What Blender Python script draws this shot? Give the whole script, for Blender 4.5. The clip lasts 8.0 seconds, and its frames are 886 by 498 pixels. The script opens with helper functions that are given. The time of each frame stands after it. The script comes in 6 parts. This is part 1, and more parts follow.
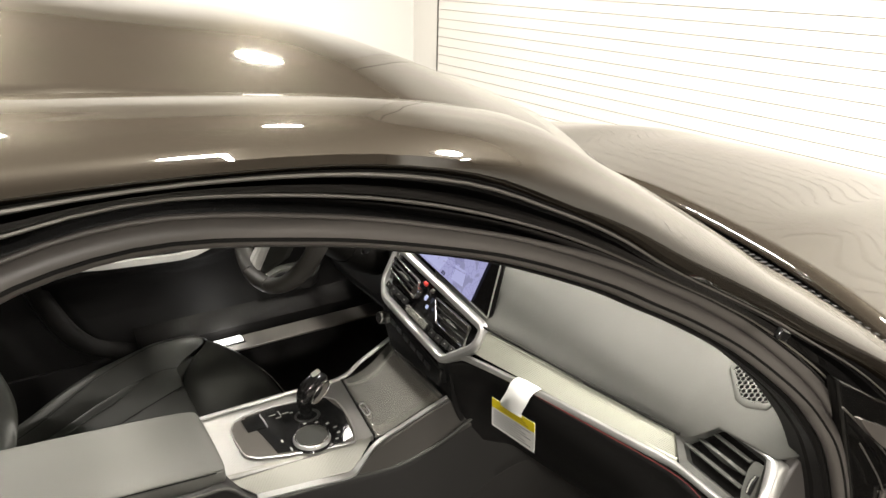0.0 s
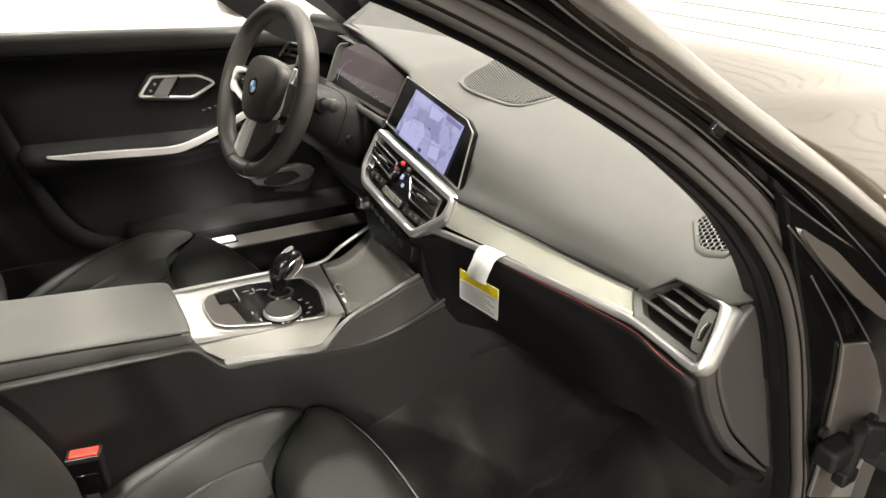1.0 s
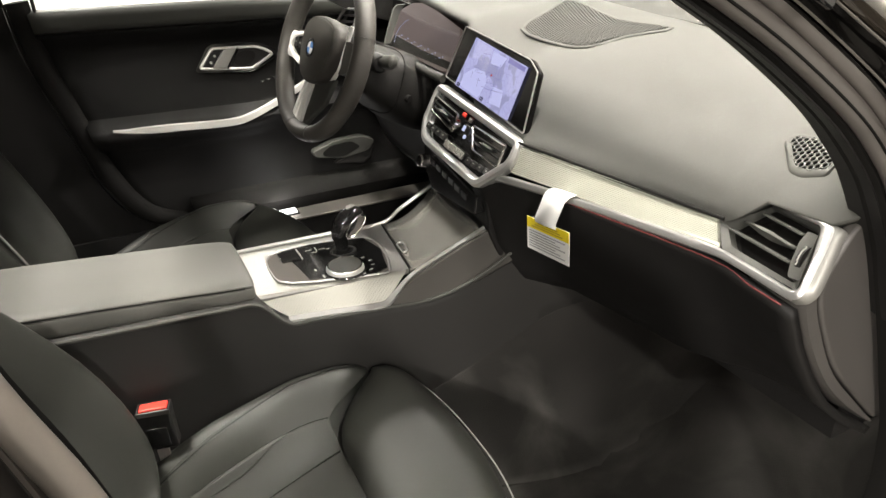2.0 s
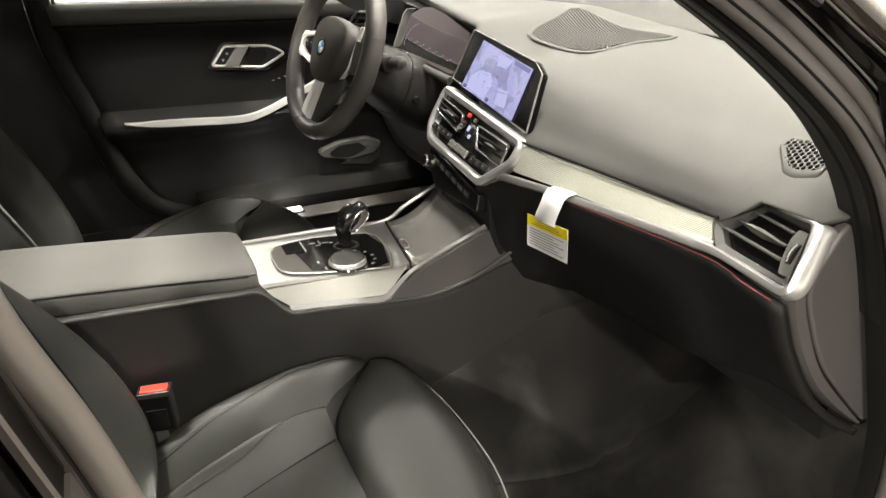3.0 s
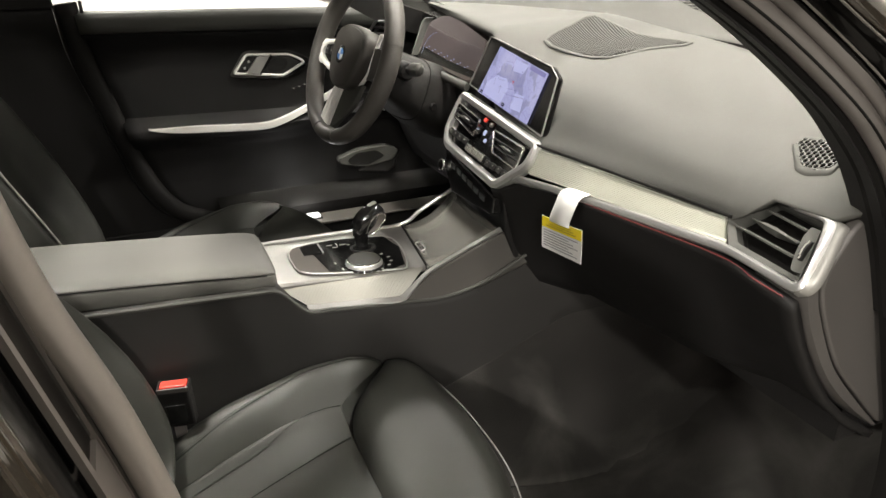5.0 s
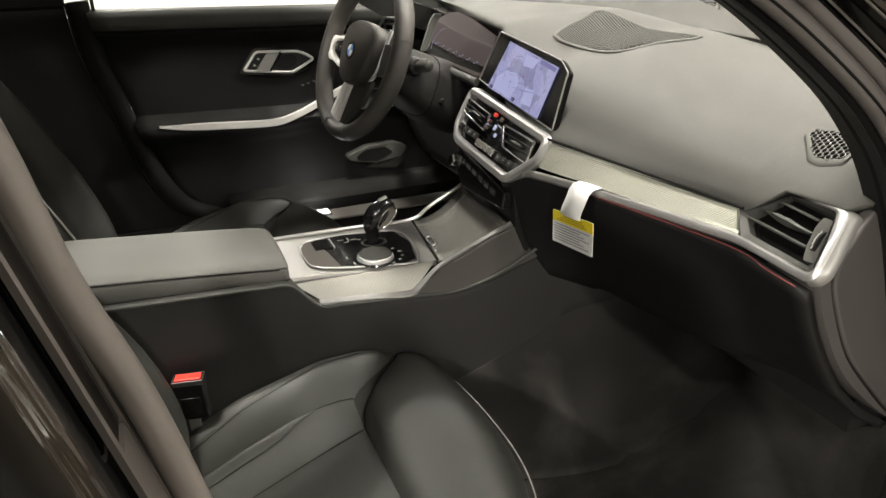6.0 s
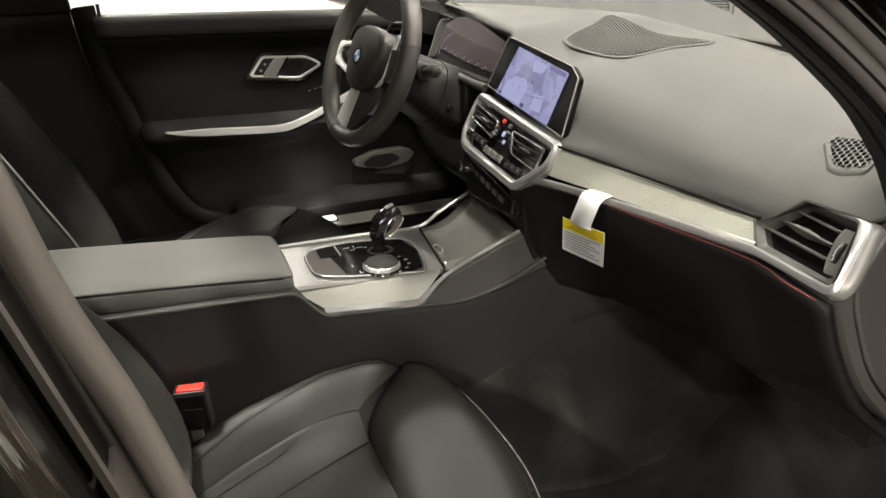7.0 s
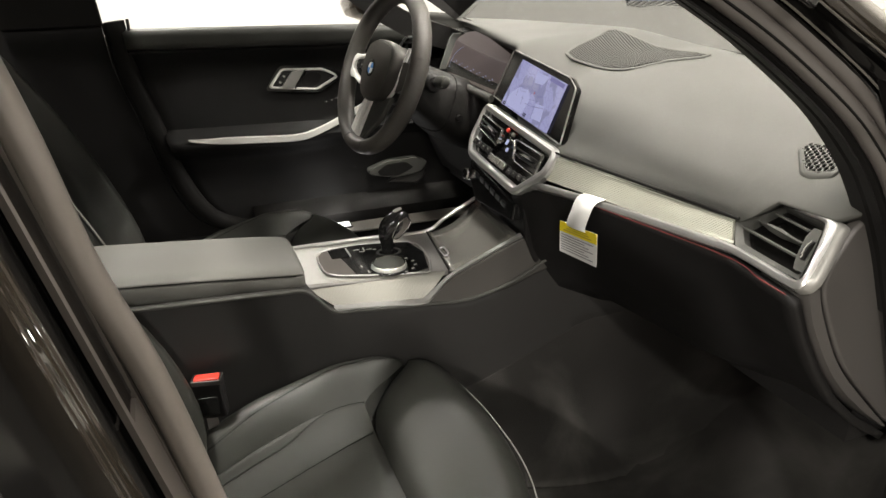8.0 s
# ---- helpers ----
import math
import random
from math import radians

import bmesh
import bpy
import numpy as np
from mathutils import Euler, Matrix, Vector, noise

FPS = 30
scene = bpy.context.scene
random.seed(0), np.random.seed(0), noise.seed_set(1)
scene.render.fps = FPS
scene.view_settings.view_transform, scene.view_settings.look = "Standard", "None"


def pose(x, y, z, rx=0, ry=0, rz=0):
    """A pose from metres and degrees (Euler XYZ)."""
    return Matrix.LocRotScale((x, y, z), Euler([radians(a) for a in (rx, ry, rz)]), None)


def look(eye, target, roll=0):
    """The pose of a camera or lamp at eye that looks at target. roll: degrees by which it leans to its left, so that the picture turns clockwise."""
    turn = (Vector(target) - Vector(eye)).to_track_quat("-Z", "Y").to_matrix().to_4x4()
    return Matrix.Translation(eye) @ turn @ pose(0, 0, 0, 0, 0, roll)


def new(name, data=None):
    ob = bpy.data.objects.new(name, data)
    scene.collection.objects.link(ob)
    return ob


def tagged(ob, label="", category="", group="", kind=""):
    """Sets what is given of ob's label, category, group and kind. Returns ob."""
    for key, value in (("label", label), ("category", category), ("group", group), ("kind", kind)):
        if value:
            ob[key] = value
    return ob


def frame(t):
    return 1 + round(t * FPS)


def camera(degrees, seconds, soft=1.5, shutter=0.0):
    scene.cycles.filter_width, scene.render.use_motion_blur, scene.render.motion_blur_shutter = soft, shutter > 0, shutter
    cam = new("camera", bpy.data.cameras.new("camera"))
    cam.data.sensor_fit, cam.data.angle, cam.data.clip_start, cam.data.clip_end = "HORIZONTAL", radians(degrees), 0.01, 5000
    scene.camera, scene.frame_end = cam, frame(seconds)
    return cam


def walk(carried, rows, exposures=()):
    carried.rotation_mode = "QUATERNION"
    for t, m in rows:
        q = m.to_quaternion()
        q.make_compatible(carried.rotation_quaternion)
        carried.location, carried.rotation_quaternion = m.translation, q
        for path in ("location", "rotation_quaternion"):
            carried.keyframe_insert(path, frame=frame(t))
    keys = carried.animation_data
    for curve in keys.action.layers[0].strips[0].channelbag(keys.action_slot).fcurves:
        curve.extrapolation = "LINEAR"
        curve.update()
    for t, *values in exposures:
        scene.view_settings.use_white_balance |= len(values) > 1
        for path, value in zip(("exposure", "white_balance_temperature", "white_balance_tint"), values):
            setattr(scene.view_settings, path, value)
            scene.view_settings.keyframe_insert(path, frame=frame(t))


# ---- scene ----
cam = camera(65.1, 8.0)
PATH = [
    (0, (-0.326, -1.012, 1.414), (0.709, 0.532, 0.674), 1.5),
    (0.2, (-0.33, -1.011, 1.418), (0.629, 0.552, 0.62), 0.6),
    (0.5, (-0.322, -1.023, 1.37), (0.635, 0.511, 0.513), 2.5),
    (0.8, (-0.272, -1.061, 1.314), (0.679, 0.466, 0.441), 2.2),
    (1, (-0.259, -1.086, 1.284), (0.684, 0.448, 0.414), 1.8),
    (1.2, (-0.254, -1.104, 1.268), (0.656, 0.451, 0.4), 0.2),
    (1.5, (-0.258, -1.097, 1.252), (0.59, 0.489, 0.378), -1.8),
    (1.7, (-0.26, -1.082, 1.221), (0.557, 0.519, 0.344), -2.0),
    (2, (-0.263, -1.074, 1.202), (0.527, 0.535, 0.315), -1.9),
    (2.2, (-0.26, -1.079, 1.192), (0.523, 0.537, 0.312), -1.4),
    (3.3, (-0.275, -1.11, 1.182), (0.51, 0.525, 0.338), 0.1),
    (3.5, (-0.272, -1.114, 1.178), (0.506, 0.529, 0.343), 0.2),
    (4, (-0.277, -1.115, 1.177), (0.494, 0.536, 0.353), 0.1),
    (4.5, (-0.277, -1.118, 1.175), (0.483, 0.541, 0.356), -0.1),
    (4.7, (-0.278, -1.119, 1.174), (0.478, 0.543, 0.358), -0.2),
    (5.8, (-0.286, -1.132, 1.168), (0.453, 0.536, 0.347), -0.6),
    (6, (-0.291, -1.127, 1.168), (0.444, 0.542, 0.347), -0.7),
    (6.5, (-0.285, -1.104, 1.166), (0.441, 0.57, 0.348), -0.8),
    (7, (-0.282, -1.107, 1.165), (0.436, 0.576, 0.357), -0.8),
    (7.5, (-0.281, -1.113, 1.164), (0.42, 0.581, 0.364), -0.9),
    (7.8, (-0.286, -1.136, 1.162), (0.407, 0.57, 0.382), -0.6),
    (8, (-0.281, -1.176, 1.169), (0.39, 0.543, 0.398), -0.9),
]
walk(cam, [(t, look(eye, target, roll)) for t, eye, target, roll in PATH], exposures=[(0, -0.16), (0.5, 0.06), (1, -0.03), (1.5, 0.08), (2, 0.08), (3.5, 0.12), (4, 0.32), (4.5, 0.12), (6, -0.36), (8, -0.4)])

# ---- world and large lights ----
GROUND = -0.09
world = bpy.data.worlds.new("World")
scene.world = world
world.use_nodes = True
world.node_tree.nodes["Background"].inputs["Color"].default_value = (0.9, 0.93, 1.0, 1)
world.node_tree.nodes["Background"].inputs["Strength"].default_value = 0.02
LAMP_POWER = 480.0
LAMPS = [(-3.0, -8.2, 0.3), (-3.4, -10.4, 2.2), (1.4, -8.8, 0.15), (3.4, -7.4, 0.45), (-1.65, -6.3, 1.4), (-4.4, -3.0, 1.7), (0.3, -5.0, 0.12), (2.75, 0.5, 0.32), (2.7, -0.75, 0.6), (0.42, -0.35, 0.4), (-1.05, 0.0, 0.5), (-2.6, 1.6, 0.4), (2.2, 4.6, 0.5), (-0.4, 4.6, 0.55)]
LAMP_COLOR = (1.0, 0.945, 0.86)
CEILING = 3.9


# ---- materials ----
def material(name, color, rough=0.5, metal=0.0, grain=0.0, scale=400.0, vary=0.12, blotch=6.0, coat=0.0, bump=0.0, sheen=0.0, spec=0.5):
    """A surface with a base colour that varies at two scales, a fine relief and a varied roughness."""
    m = bpy.data.materials.new(name)
    m.use_nodes = True
    n, l = m.node_tree.nodes, m.node_tree.links
    b = n["Principled BSDF"]
    b.inputs["Roughness"].default_value, b.inputs["Metallic"].default_value = rough, metal
    b.inputs["Coat Weight"].default_value, b.inputs["Coat Roughness"].default_value = coat, 0.04
    b.inputs["Sheen Weight"].default_value = sheen
    b.inputs["Specular IOR Level"].default_value = spec
    tc = n.new("ShaderNodeTexCoord")
    big, fine, mix, ramp = n.new("ShaderNodeTexNoise"), n.new("ShaderNodeTexNoise"), n.new("ShaderNodeMix"), n.new("ShaderNodeMix")
    big.inputs["Scale"].default_value, fine.inputs["Scale"].default_value = blotch, scale
    big.inputs["Detail"].default_value = 4
    for t in (big, fine):
        l.new(tc.outputs["Object"], t.inputs["Vector"])
    mix.data_type = ramp.data_type = "RGBA"
    lo, hi = [c * (1 - vary) for c in color], [min(1, c * (1 + vary)) for c in color]
    mix.inputs["A"].default_value, mix.inputs["B"].default_value = (*lo, 1), (*hi, 1)
    l.new(big.outputs["Fac"], mix.inputs["Factor"])
    l.new(mix.outputs["Result"], ramp.inputs["A"])
    ramp.inputs["B"].default_value = (*[c * 0.8 for c in color], 1)
    mf = n.new("ShaderNodeMath")
    mf.operation, mf.inputs[1].default_value = "MULTIPLY", 0.4
    l.new(fine.outputs["Fac"], mf.inputs[0])
    l.new(mf.outputs[0], ramp.inputs["Factor"])
    l.new(ramp.outputs["Result"], b.inputs["Base Color"])
    mr = n.new("ShaderNodeMapRange")
    mr.inputs["To Min"].default_value, mr.inputs["To Max"].default_value = max(0.02, rough * 0.88), min(1, rough * 1.12)
    l.new(big.outputs["Fac"], mr.inputs["Value"])
    l.new(mr.outputs["Result"], b.inputs["Roughness"])
    if bump:
        bp = n.new("ShaderNodeBump")
        bp.inputs["Strength"].default_value, bp.inputs["Distance"].default_value = bump, 0.0006
        v = n.new("ShaderNodeTexVoronoi")
        v.inputs["Scale"].default_value = scale
        l.new(tc.outputs["Object"], v.inputs["Vector"])
        l.new(v.outputs["Distance"], bp.inputs["Height"])
        l.new(bp.outputs["Normal"], b.inputs["Normal"])
    return m


def glow(name, color, strength):
    m = bpy.data.materials.new(name)
    m.use_nodes = True
    b = m.node_tree.nodes["Principled BSDF"]
    b.inputs["Base Color"].default_value = (*[0.03 * c for c in color], 1)
    b.inputs["Emission Color"].default_value, b.inputs["Emission Strength"].default_value = (*color, 1), strength
    return m


# Seat leather in a much paler copy: top light on the armrest, painted in.
ARM_LIT = material("leather_lit_armrest", (0.076, 0.075, 0.068), 0.6, bump=0.2, scale=700, vary=0.08, spec=0.3)
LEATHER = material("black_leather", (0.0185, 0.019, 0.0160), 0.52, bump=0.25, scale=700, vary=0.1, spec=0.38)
WHEEL_LEATHER = material("smooth_black_leather", (0.040, 0.037, 0.033), 0.52, bump=0.2, scale=900, vary=0.1, spec=0.35)
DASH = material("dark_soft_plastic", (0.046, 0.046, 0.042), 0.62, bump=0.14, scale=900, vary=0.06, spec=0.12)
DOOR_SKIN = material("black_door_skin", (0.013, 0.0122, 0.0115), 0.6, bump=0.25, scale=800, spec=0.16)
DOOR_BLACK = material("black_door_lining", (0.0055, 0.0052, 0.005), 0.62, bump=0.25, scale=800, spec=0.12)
# Lighter, mottled copy of the dash plastic: light on the end cover, painted in.
END_LIT = material("dash_plastic_lit_end", (0.052, 0.048, 0.045), 0.42, bump=0.1, scale=900, vary=0.14, blotch=14, spec=0.5)
CONSOLE_SKIN = material("black_console_skin", (0.0165, 0.0158, 0.0149), 0.6, bump=0.25, scale=800, spec=0.2)
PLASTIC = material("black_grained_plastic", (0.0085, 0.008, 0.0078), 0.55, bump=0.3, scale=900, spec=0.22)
GLOSS_BLACK = material("gloss_black_plastic", (0.008, 0.008, 0.008), 0.12, vary=0.2)
CARPET = material("black_carpet", (0.019, 0.0181, 0.017), 0.95, bump=1.0, scale=600, vary=0.4, blotch=7, spec=0.05)
# pale noise patches in the pile: lit patches of floor put into the colour
cn, cl = CARPET.node_tree.nodes, CARPET.node_tree.links
cb = cn["Principled BSDF"]
lit_patch, patch_ramp, tint, ctc = cn.new("ShaderNodeTexNoise"), cn.new("ShaderNodeValToRGB"), cn.new("ShaderNodeMix"), cn.new("ShaderNodeTexCoord")
lit_patch.inputs["Scale"].default_value, lit_patch.inputs["Detail"].default_value, lit_patch.inputs["Distortion"].default_value = 5.0, 7.0, 0.5
patch_ramp.color_ramp.elements[0].position, patch_ramp.color_ramp.elements[1].position = 0.48, 0.85
tint.data_type = "RGBA"
tint.inputs["B"].default_value = (0.060, 0.057, 0.053, 1)
cl.new(ctc.outputs["Object"], lit_patch.inputs["Vector"])
cl.new(lit_patch.outputs["Fac"], patch_ramp.inputs["Fac"])
cl.new(patch_ramp.outputs["Color"], tint.inputs["Factor"])
cl.new(cb.inputs["Base Color"].links[0].from_socket, tint.inputs["A"])
cl.new(tint.outputs["Result"], cb.inputs["Base Color"])
SILVER = material("satin_silver_trim", (0.60, 0.597, 0.585), 0.33, 0.85, vary=0.04)
SILVER_PAINT = material("silver_painted_plastic", (0.50, 0.495, 0.47), 0.36, 0.35, vary=0.04)
CHROME = material("chrome", (0.75, 0.74, 0.72), 0.12, 1.0, vary=0.03)
JAMB_BLACK = material("gloss_black_jamb", (0.004, 0.0038, 0.0036), 0.16, vary=0.1, spec=0.16)
RUBBER = material("black_rubber_seal", (0.008, 0.0076, 0.0072), 0.7, spec=0.06)
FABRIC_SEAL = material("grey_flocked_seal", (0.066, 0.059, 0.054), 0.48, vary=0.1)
PAINT = material("grey_brown_car_paint", (0.0135, 0.0118, 0.0104), 0.45, 0.0, coat=1.0, vary=0.1, scale=2000, spec=0.1)
wave, dent = PAINT.node_tree.nodes.new("ShaderNodeTexNoise"), PAINT.node_tree.nodes.new("ShaderNodeBump")
wave.inputs["Scale"].default_value, wave.inputs["Detail"].default_value = 3.2, 0.6
PAINT.node_tree.nodes["Principled BSDF"].inputs["Coat IOR"].default_value = 1.72
PAINT.node_tree.nodes["Principled BSDF"].inputs["Coat Tint"].default_value = (1.0, 0.91, 0.76, 1)
dent.inputs["Strength"].default_value, dent.inputs["Distance"].default_value = 0.6, 0.006
PAINT.node_tree.links.new(wave.outputs["Fac"], dent.inputs["Height"])
PAINT.node_tree.links.new(dent.outputs["Normal"], PAINT.node_tree.nodes["Principled BSDF"].inputs["Coat Normal"])
HEADLINER = material("grey_headliner", (0.35, 0.34, 0.32), 0.95, scale=900, bump=0.4)
WHITE_WALL = material("white_painted_wall", (0.62, 0.605, 0.57), 0.7, vary=0.04, blotch=1.2)
PLAIN_WALL = material("plain_white_wall", (0.70, 0.69, 0.66), 0.7, vary=0.03, blotch=1.2)
FLOOR_MAT = material("polished_concrete", (0.16, 0.15, 0.135), 0.3, vary=0.15, blotch=2, scale=60)
CEILING_MAT = material("warm_grey_ceiling", (0.10, 0.085, 0.07), 0.85, vary=0.06, blotch=1.0)
DARK_WALL = material("dark_taupe_wall", (0.055, 0.048, 0.042), 0.8, vary=0.08, blotch=1.2)
RED = material("red_plastic", (0.62, 0.035, 0.022), 0.4)
PAPER = material("white_paper", (0.82, 0.82, 0.80), 0.6, vary=0.03)
YELLOW = material("yellow_print", (0.90, 0.74, 0.01), 0.55, vary=0.04)
PRINT = material("grey_print", (0.35, 0.35, 0.36), 0.6)
STEEL = material("brushed_steel", (0.6, 0.58, 0.55), 0.35, 1.0)
BLUE = material("blue_enamel", (0.05, 0.2, 0.55), 0.3)
WHITE_PLASTIC = material("white_enamel", (0.8, 0.8, 0.8), 0.3)
BROWN_PAINT = material("grey_brown_jamb_paint", (0.085, 0.075, 0.067), 0.4, coat=0.9)


# ---- mesh tools ----
def thing(name, at, label, category, group="", kind=""):
    e = new(name)
    e.location = at
    e.empty_display_size = 0.05
    return tagged(e, label, category, group, kind)


def part(name, bm, mat, parent=None, label="", bevel=0.0, sub=0, smooth=True, solid=0.0, kind=""):
    me = bpy.data.meshes.new(name)
    bmesh.ops.recalc_face_normals(bm, faces=bm.faces[:])
    bm.to_mesh(me)
    bm.free()
    for p in me.polygons:
        p.use_smooth = smooth
    me.materials.append(mat)
    ob = new(name, me)
    if parent:
        ob.parent = parent
        if parent.type == "EMPTY":
            ob.matrix_parent_inverse = Matrix.Translation(-parent.location)
    if solid:
        s = ob.modifiers.new("solid", "SOLIDIFY")
        s.thickness, s.offset = solid, -1
    if bevel:
        b = ob.modifiers.new("bevel", "BEVEL")
        b.width, b.segments, b.limit_method, b.angle_limit = bevel, 3, "ANGLE", radians(35)
        b.harden_normals = False
    if sub:
        s = ob.modifiers.new("sub", "SUBSURF")
        s.levels = s.render_levels = sub
    if smooth and not sub:
        me.set_sharp_from_angle(angle=radians(40))
    return tagged(ob, label, kind=kind)


def V(*a):
    return Vector(a)


def cr(pts, n=6, closed=False):
    """A smooth line through the points."""
    pts = [Vector(p) for p in pts]
    out, m = [], len(pts)
    for i in range(m if closed else m - 1):
        if closed:
            a, b, c, d = pts[i - 1], pts[i], pts[(i + 1) % m], pts[(i + 2) % m]
        else:
            a, b, c, d = pts[max(i - 1, 0)], pts[i], pts[i + 1], pts[min(i + 2, m - 1)]
        for k in range(n):
            t = k / n
            out.append(0.5 * (2 * b + (c - a) * t + (2 * a - 5 * b + 4 * c - d) * t * t + (3 * b - a - 3 * c + d) * t ** 3))
    if not closed:
        out.append(pts[-1])
    return out


def loft(rings, closed=True, caps=True, loop=False, bm=None):
    bm = bm or bmesh.new()
    vs = [[bm.verts.new(p) for p in r] for r in rings]
    k = len(rings[0])
    pairs = list(zip(vs, vs[1:])) + ([(vs[-1], vs[0])] if loop else [])
    for a, b in pairs:
        for i in range(k if closed else k - 1):
            j = (i + 1) % k
            bm.faces.new((a[i], a[j], b[j], b[i]))
    if caps and closed and not loop:
        bm.faces.new(vs[0])
        bm.faces.new(list(reversed(vs[-1])))
    return bm


def prism(outline, depth, bm=None):
    """A plate with that outline, thickened by the vector depth."""
    d = Vector(depth)
    return loft([[Vector(p) for p in outline], [Vector(p) + d for p in outline]], bm=bm)


def box(c, s, rot=None, bm=None):
    bm = bm or bmesh.new()
    m = Matrix.Translation(c) @ (rot or Matrix()) @ Matrix.Diagonal((*s, 1))
    bmesh.ops.create_cube(bm, size=1, matrix=m)
    return bm


def disc(c, axis, r, h, n=32, r2=None, bm=None):
    bm = bm or bmesh.new()
    q = Vector(axis).to_track_quat("Z", "Y").to_matrix().to_4x4()
    bmesh.ops.create_cone(bm, cap_ends=True, segments=n, radius1=r, radius2=r if r2 is None else r2, depth=h, matrix=Matrix.Translation(c) @ q)
    return bm


def sweep(path, prof, out, closed=False, cap=True, bm=None, open_prof=False):
    """The profile (b, n) carried along path: n along the vector out, b across."""
    out = Vector(out).normalized()
    rings, m = [], len(path)
    for i, p in enumerate(path):
        a = path[(i - 1) % m] if closed or i else path[0]
        b = path[(i + 1) % m] if closed or i < m - 1 else path[-1]
        t = (b - a).normalized()
        side = t.cross(out).normalized()
        nn = side.cross(t).normalized()
        rings.append([p + side * u + nn * v for u, v in prof])
    return loft(rings, closed=not open_prof, caps=cap and not open_prof, loop=closed, bm=bm)


def sweep_by(path, prof_at, out, closed=False, bm=None):
    """As sweep, with a profile that changes: prof_at(point) gives it."""
    out = Vector(out).normalized()
    rings, m = [], len(path)
    for i, p in enumerate(path):
        a = path[(i - 1) % m] if closed or i else path[0]
        b = path[(i + 1) % m] if closed or i < m - 1 else path[-1]
        t = (b - a).normalized()
        side = t.cross(out).normalized()
        nn = side.cross(t).normalized()
        rings.append([p + side * u + nn * v for u, v in prof_at(p)])
    return loft(rings, caps=not closed, loop=closed, bm=bm)


def ellipse(a, b, n=12, cx=0.0, cy=0.0):
    return [(cx + a * math.cos(2 * math.pi * i / n), cy + b * math.sin(2 * math.pi * i / n)) for i in range(n)]


def surface(f, nu, nv, bm=None):
    rows = [[Vector(f(i / nu, j / nv)) for j in range(nv + 1)] for i in range(nu + 1)]
    return loft(rows, closed=False, caps=False, bm=bm)


def lerp(a, b, t):
    return a + (b - a) * t


def resample(path, n):
    """The same line with n points at even steps."""
    path = [Vector(q) for q in path]
    d = [0.0]
    for a, b in zip(path, path[1:]):
        d.append(d[-1] + (b - a).length)
    return [V(*(float(np.interp(d[-1] * i / (n - 1), d, [q[k] for q in path])) for k in range(3))) for i in range(n)]


def rpoly(pts, r, n=4):
    """A closed outline with its corners rounded over the length r."""
    pts, out = [Vector(q) for q in pts], []
    for i, q in enumerate(pts):
        a, b = pts[i - 1], pts[(i + 1) % len(pts)]
        p0, p1 = q + (a - q).normalized() * min(r, (a - q).length * 0.45), q + (b - q).normalized() * min(r, (b - q).length * 0.45)
        for k in range(n + 1):
            t = k / n
            out.append((1 - t) ** 2 * p0 + 2 * t * (1 - t) * q + t * t * p1)
    return out


def smooth01(a, b, x):
    t = min(1, max(0, (x - a) / (b - a)))
    return t * t * (3 - 2 * t)


def along(pairs, x):
    """Straight lines between the (x, value) pairs."""
    return float(np.interp(x, [p[0] for p in pairs], [p[1] for p in pairs]))


def ribbed(name, color, pitch, depth, axis="Z", rough=0.38, metal=0.6):
    """Metal sheet with fine parallel ribs."""
    m = material(name, color, rough, metal, vary=0.05)
    n, l = m.node_tree.nodes, m.node_tree.links
    w, tc, bp = n.new("ShaderNodeTexWave"), n.new("ShaderNodeTexCoord"), n.new("ShaderNodeBump")
    w.bands_direction = axis
    w.inputs["Scale"].default_value = 0.314 / pitch
    bp.inputs["Strength"].default_value, bp.inputs["Distance"].default_value = 0.6, depth
    l.new(tc.outputs["Object"], w.inputs["Vector"])
    l.new(w.outputs["Fac"], bp.inputs["Height"])
    l.new(bp.outputs["Normal"], n["Principled BSDF"].inputs["Normal"])
    return m


def screen_material(name, ground, line, strength, scale):
    """A lit display: a pale field with thin darker roads and blocks."""
    m = bpy.data.materials.new(name)
    m.use_nodes = True
    n, l = m.node_tree.nodes, m.node_tree.links
    b = n["Principled BSDF"]
    tc, v, r, mix, big, mix2 = (n.new("ShaderNode" + k) for k in ("TexCoord", "TexVoronoi", "ValToRGB", "Mix", "TexNoise", "Mix"))
    v.feature = "DISTANCE_TO_EDGE"
    v.inputs["Scale"].default_value, big.inputs["Scale"].default_value = scale, scale * 0.35
    r.color_ramp.elements[0].position, r.color_ramp.elements[1].position = 0.02, 0.05
    mix.data_type = mix2.data_type = "RGBA"
    mix.inputs["A"].default_value, mix.inputs["B"].default_value = (*line, 1), (*ground, 1)
    mix2.inputs["B"].default_value = (*[c * 0.72 for c in ground], 1)
    for t in (v, big):
        l.new(tc.outputs["Object"], t.inputs["Vector"])
    l.new(v.outputs["Distance"], r.inputs["Fac"])
    l.new(r.outputs["Color"], mix.inputs["Factor"])
    l.new(mix.outputs["Result"], mix2.inputs["A"])
    rr = n.new("ShaderNodeValToRGB")
    rr.color_ramp.elements[0].position, rr.color_ramp.elements[1].position = 0.52, 0.56
    l.new(big.outputs["Fac"], rr.inputs["Fac"])
    l.new(rr.outputs["Color"], mix2.inputs["Factor"])
    b.inputs["Base Color"].default_value, b.inputs["Roughness"].default_value = (0.01, 0.01, 0.012, 1), 0.08
    l.new(mix2.outputs["Result"], b.inputs["Emission Color"])
    b.inputs["Emission Strength"].default_value = strength
    return m


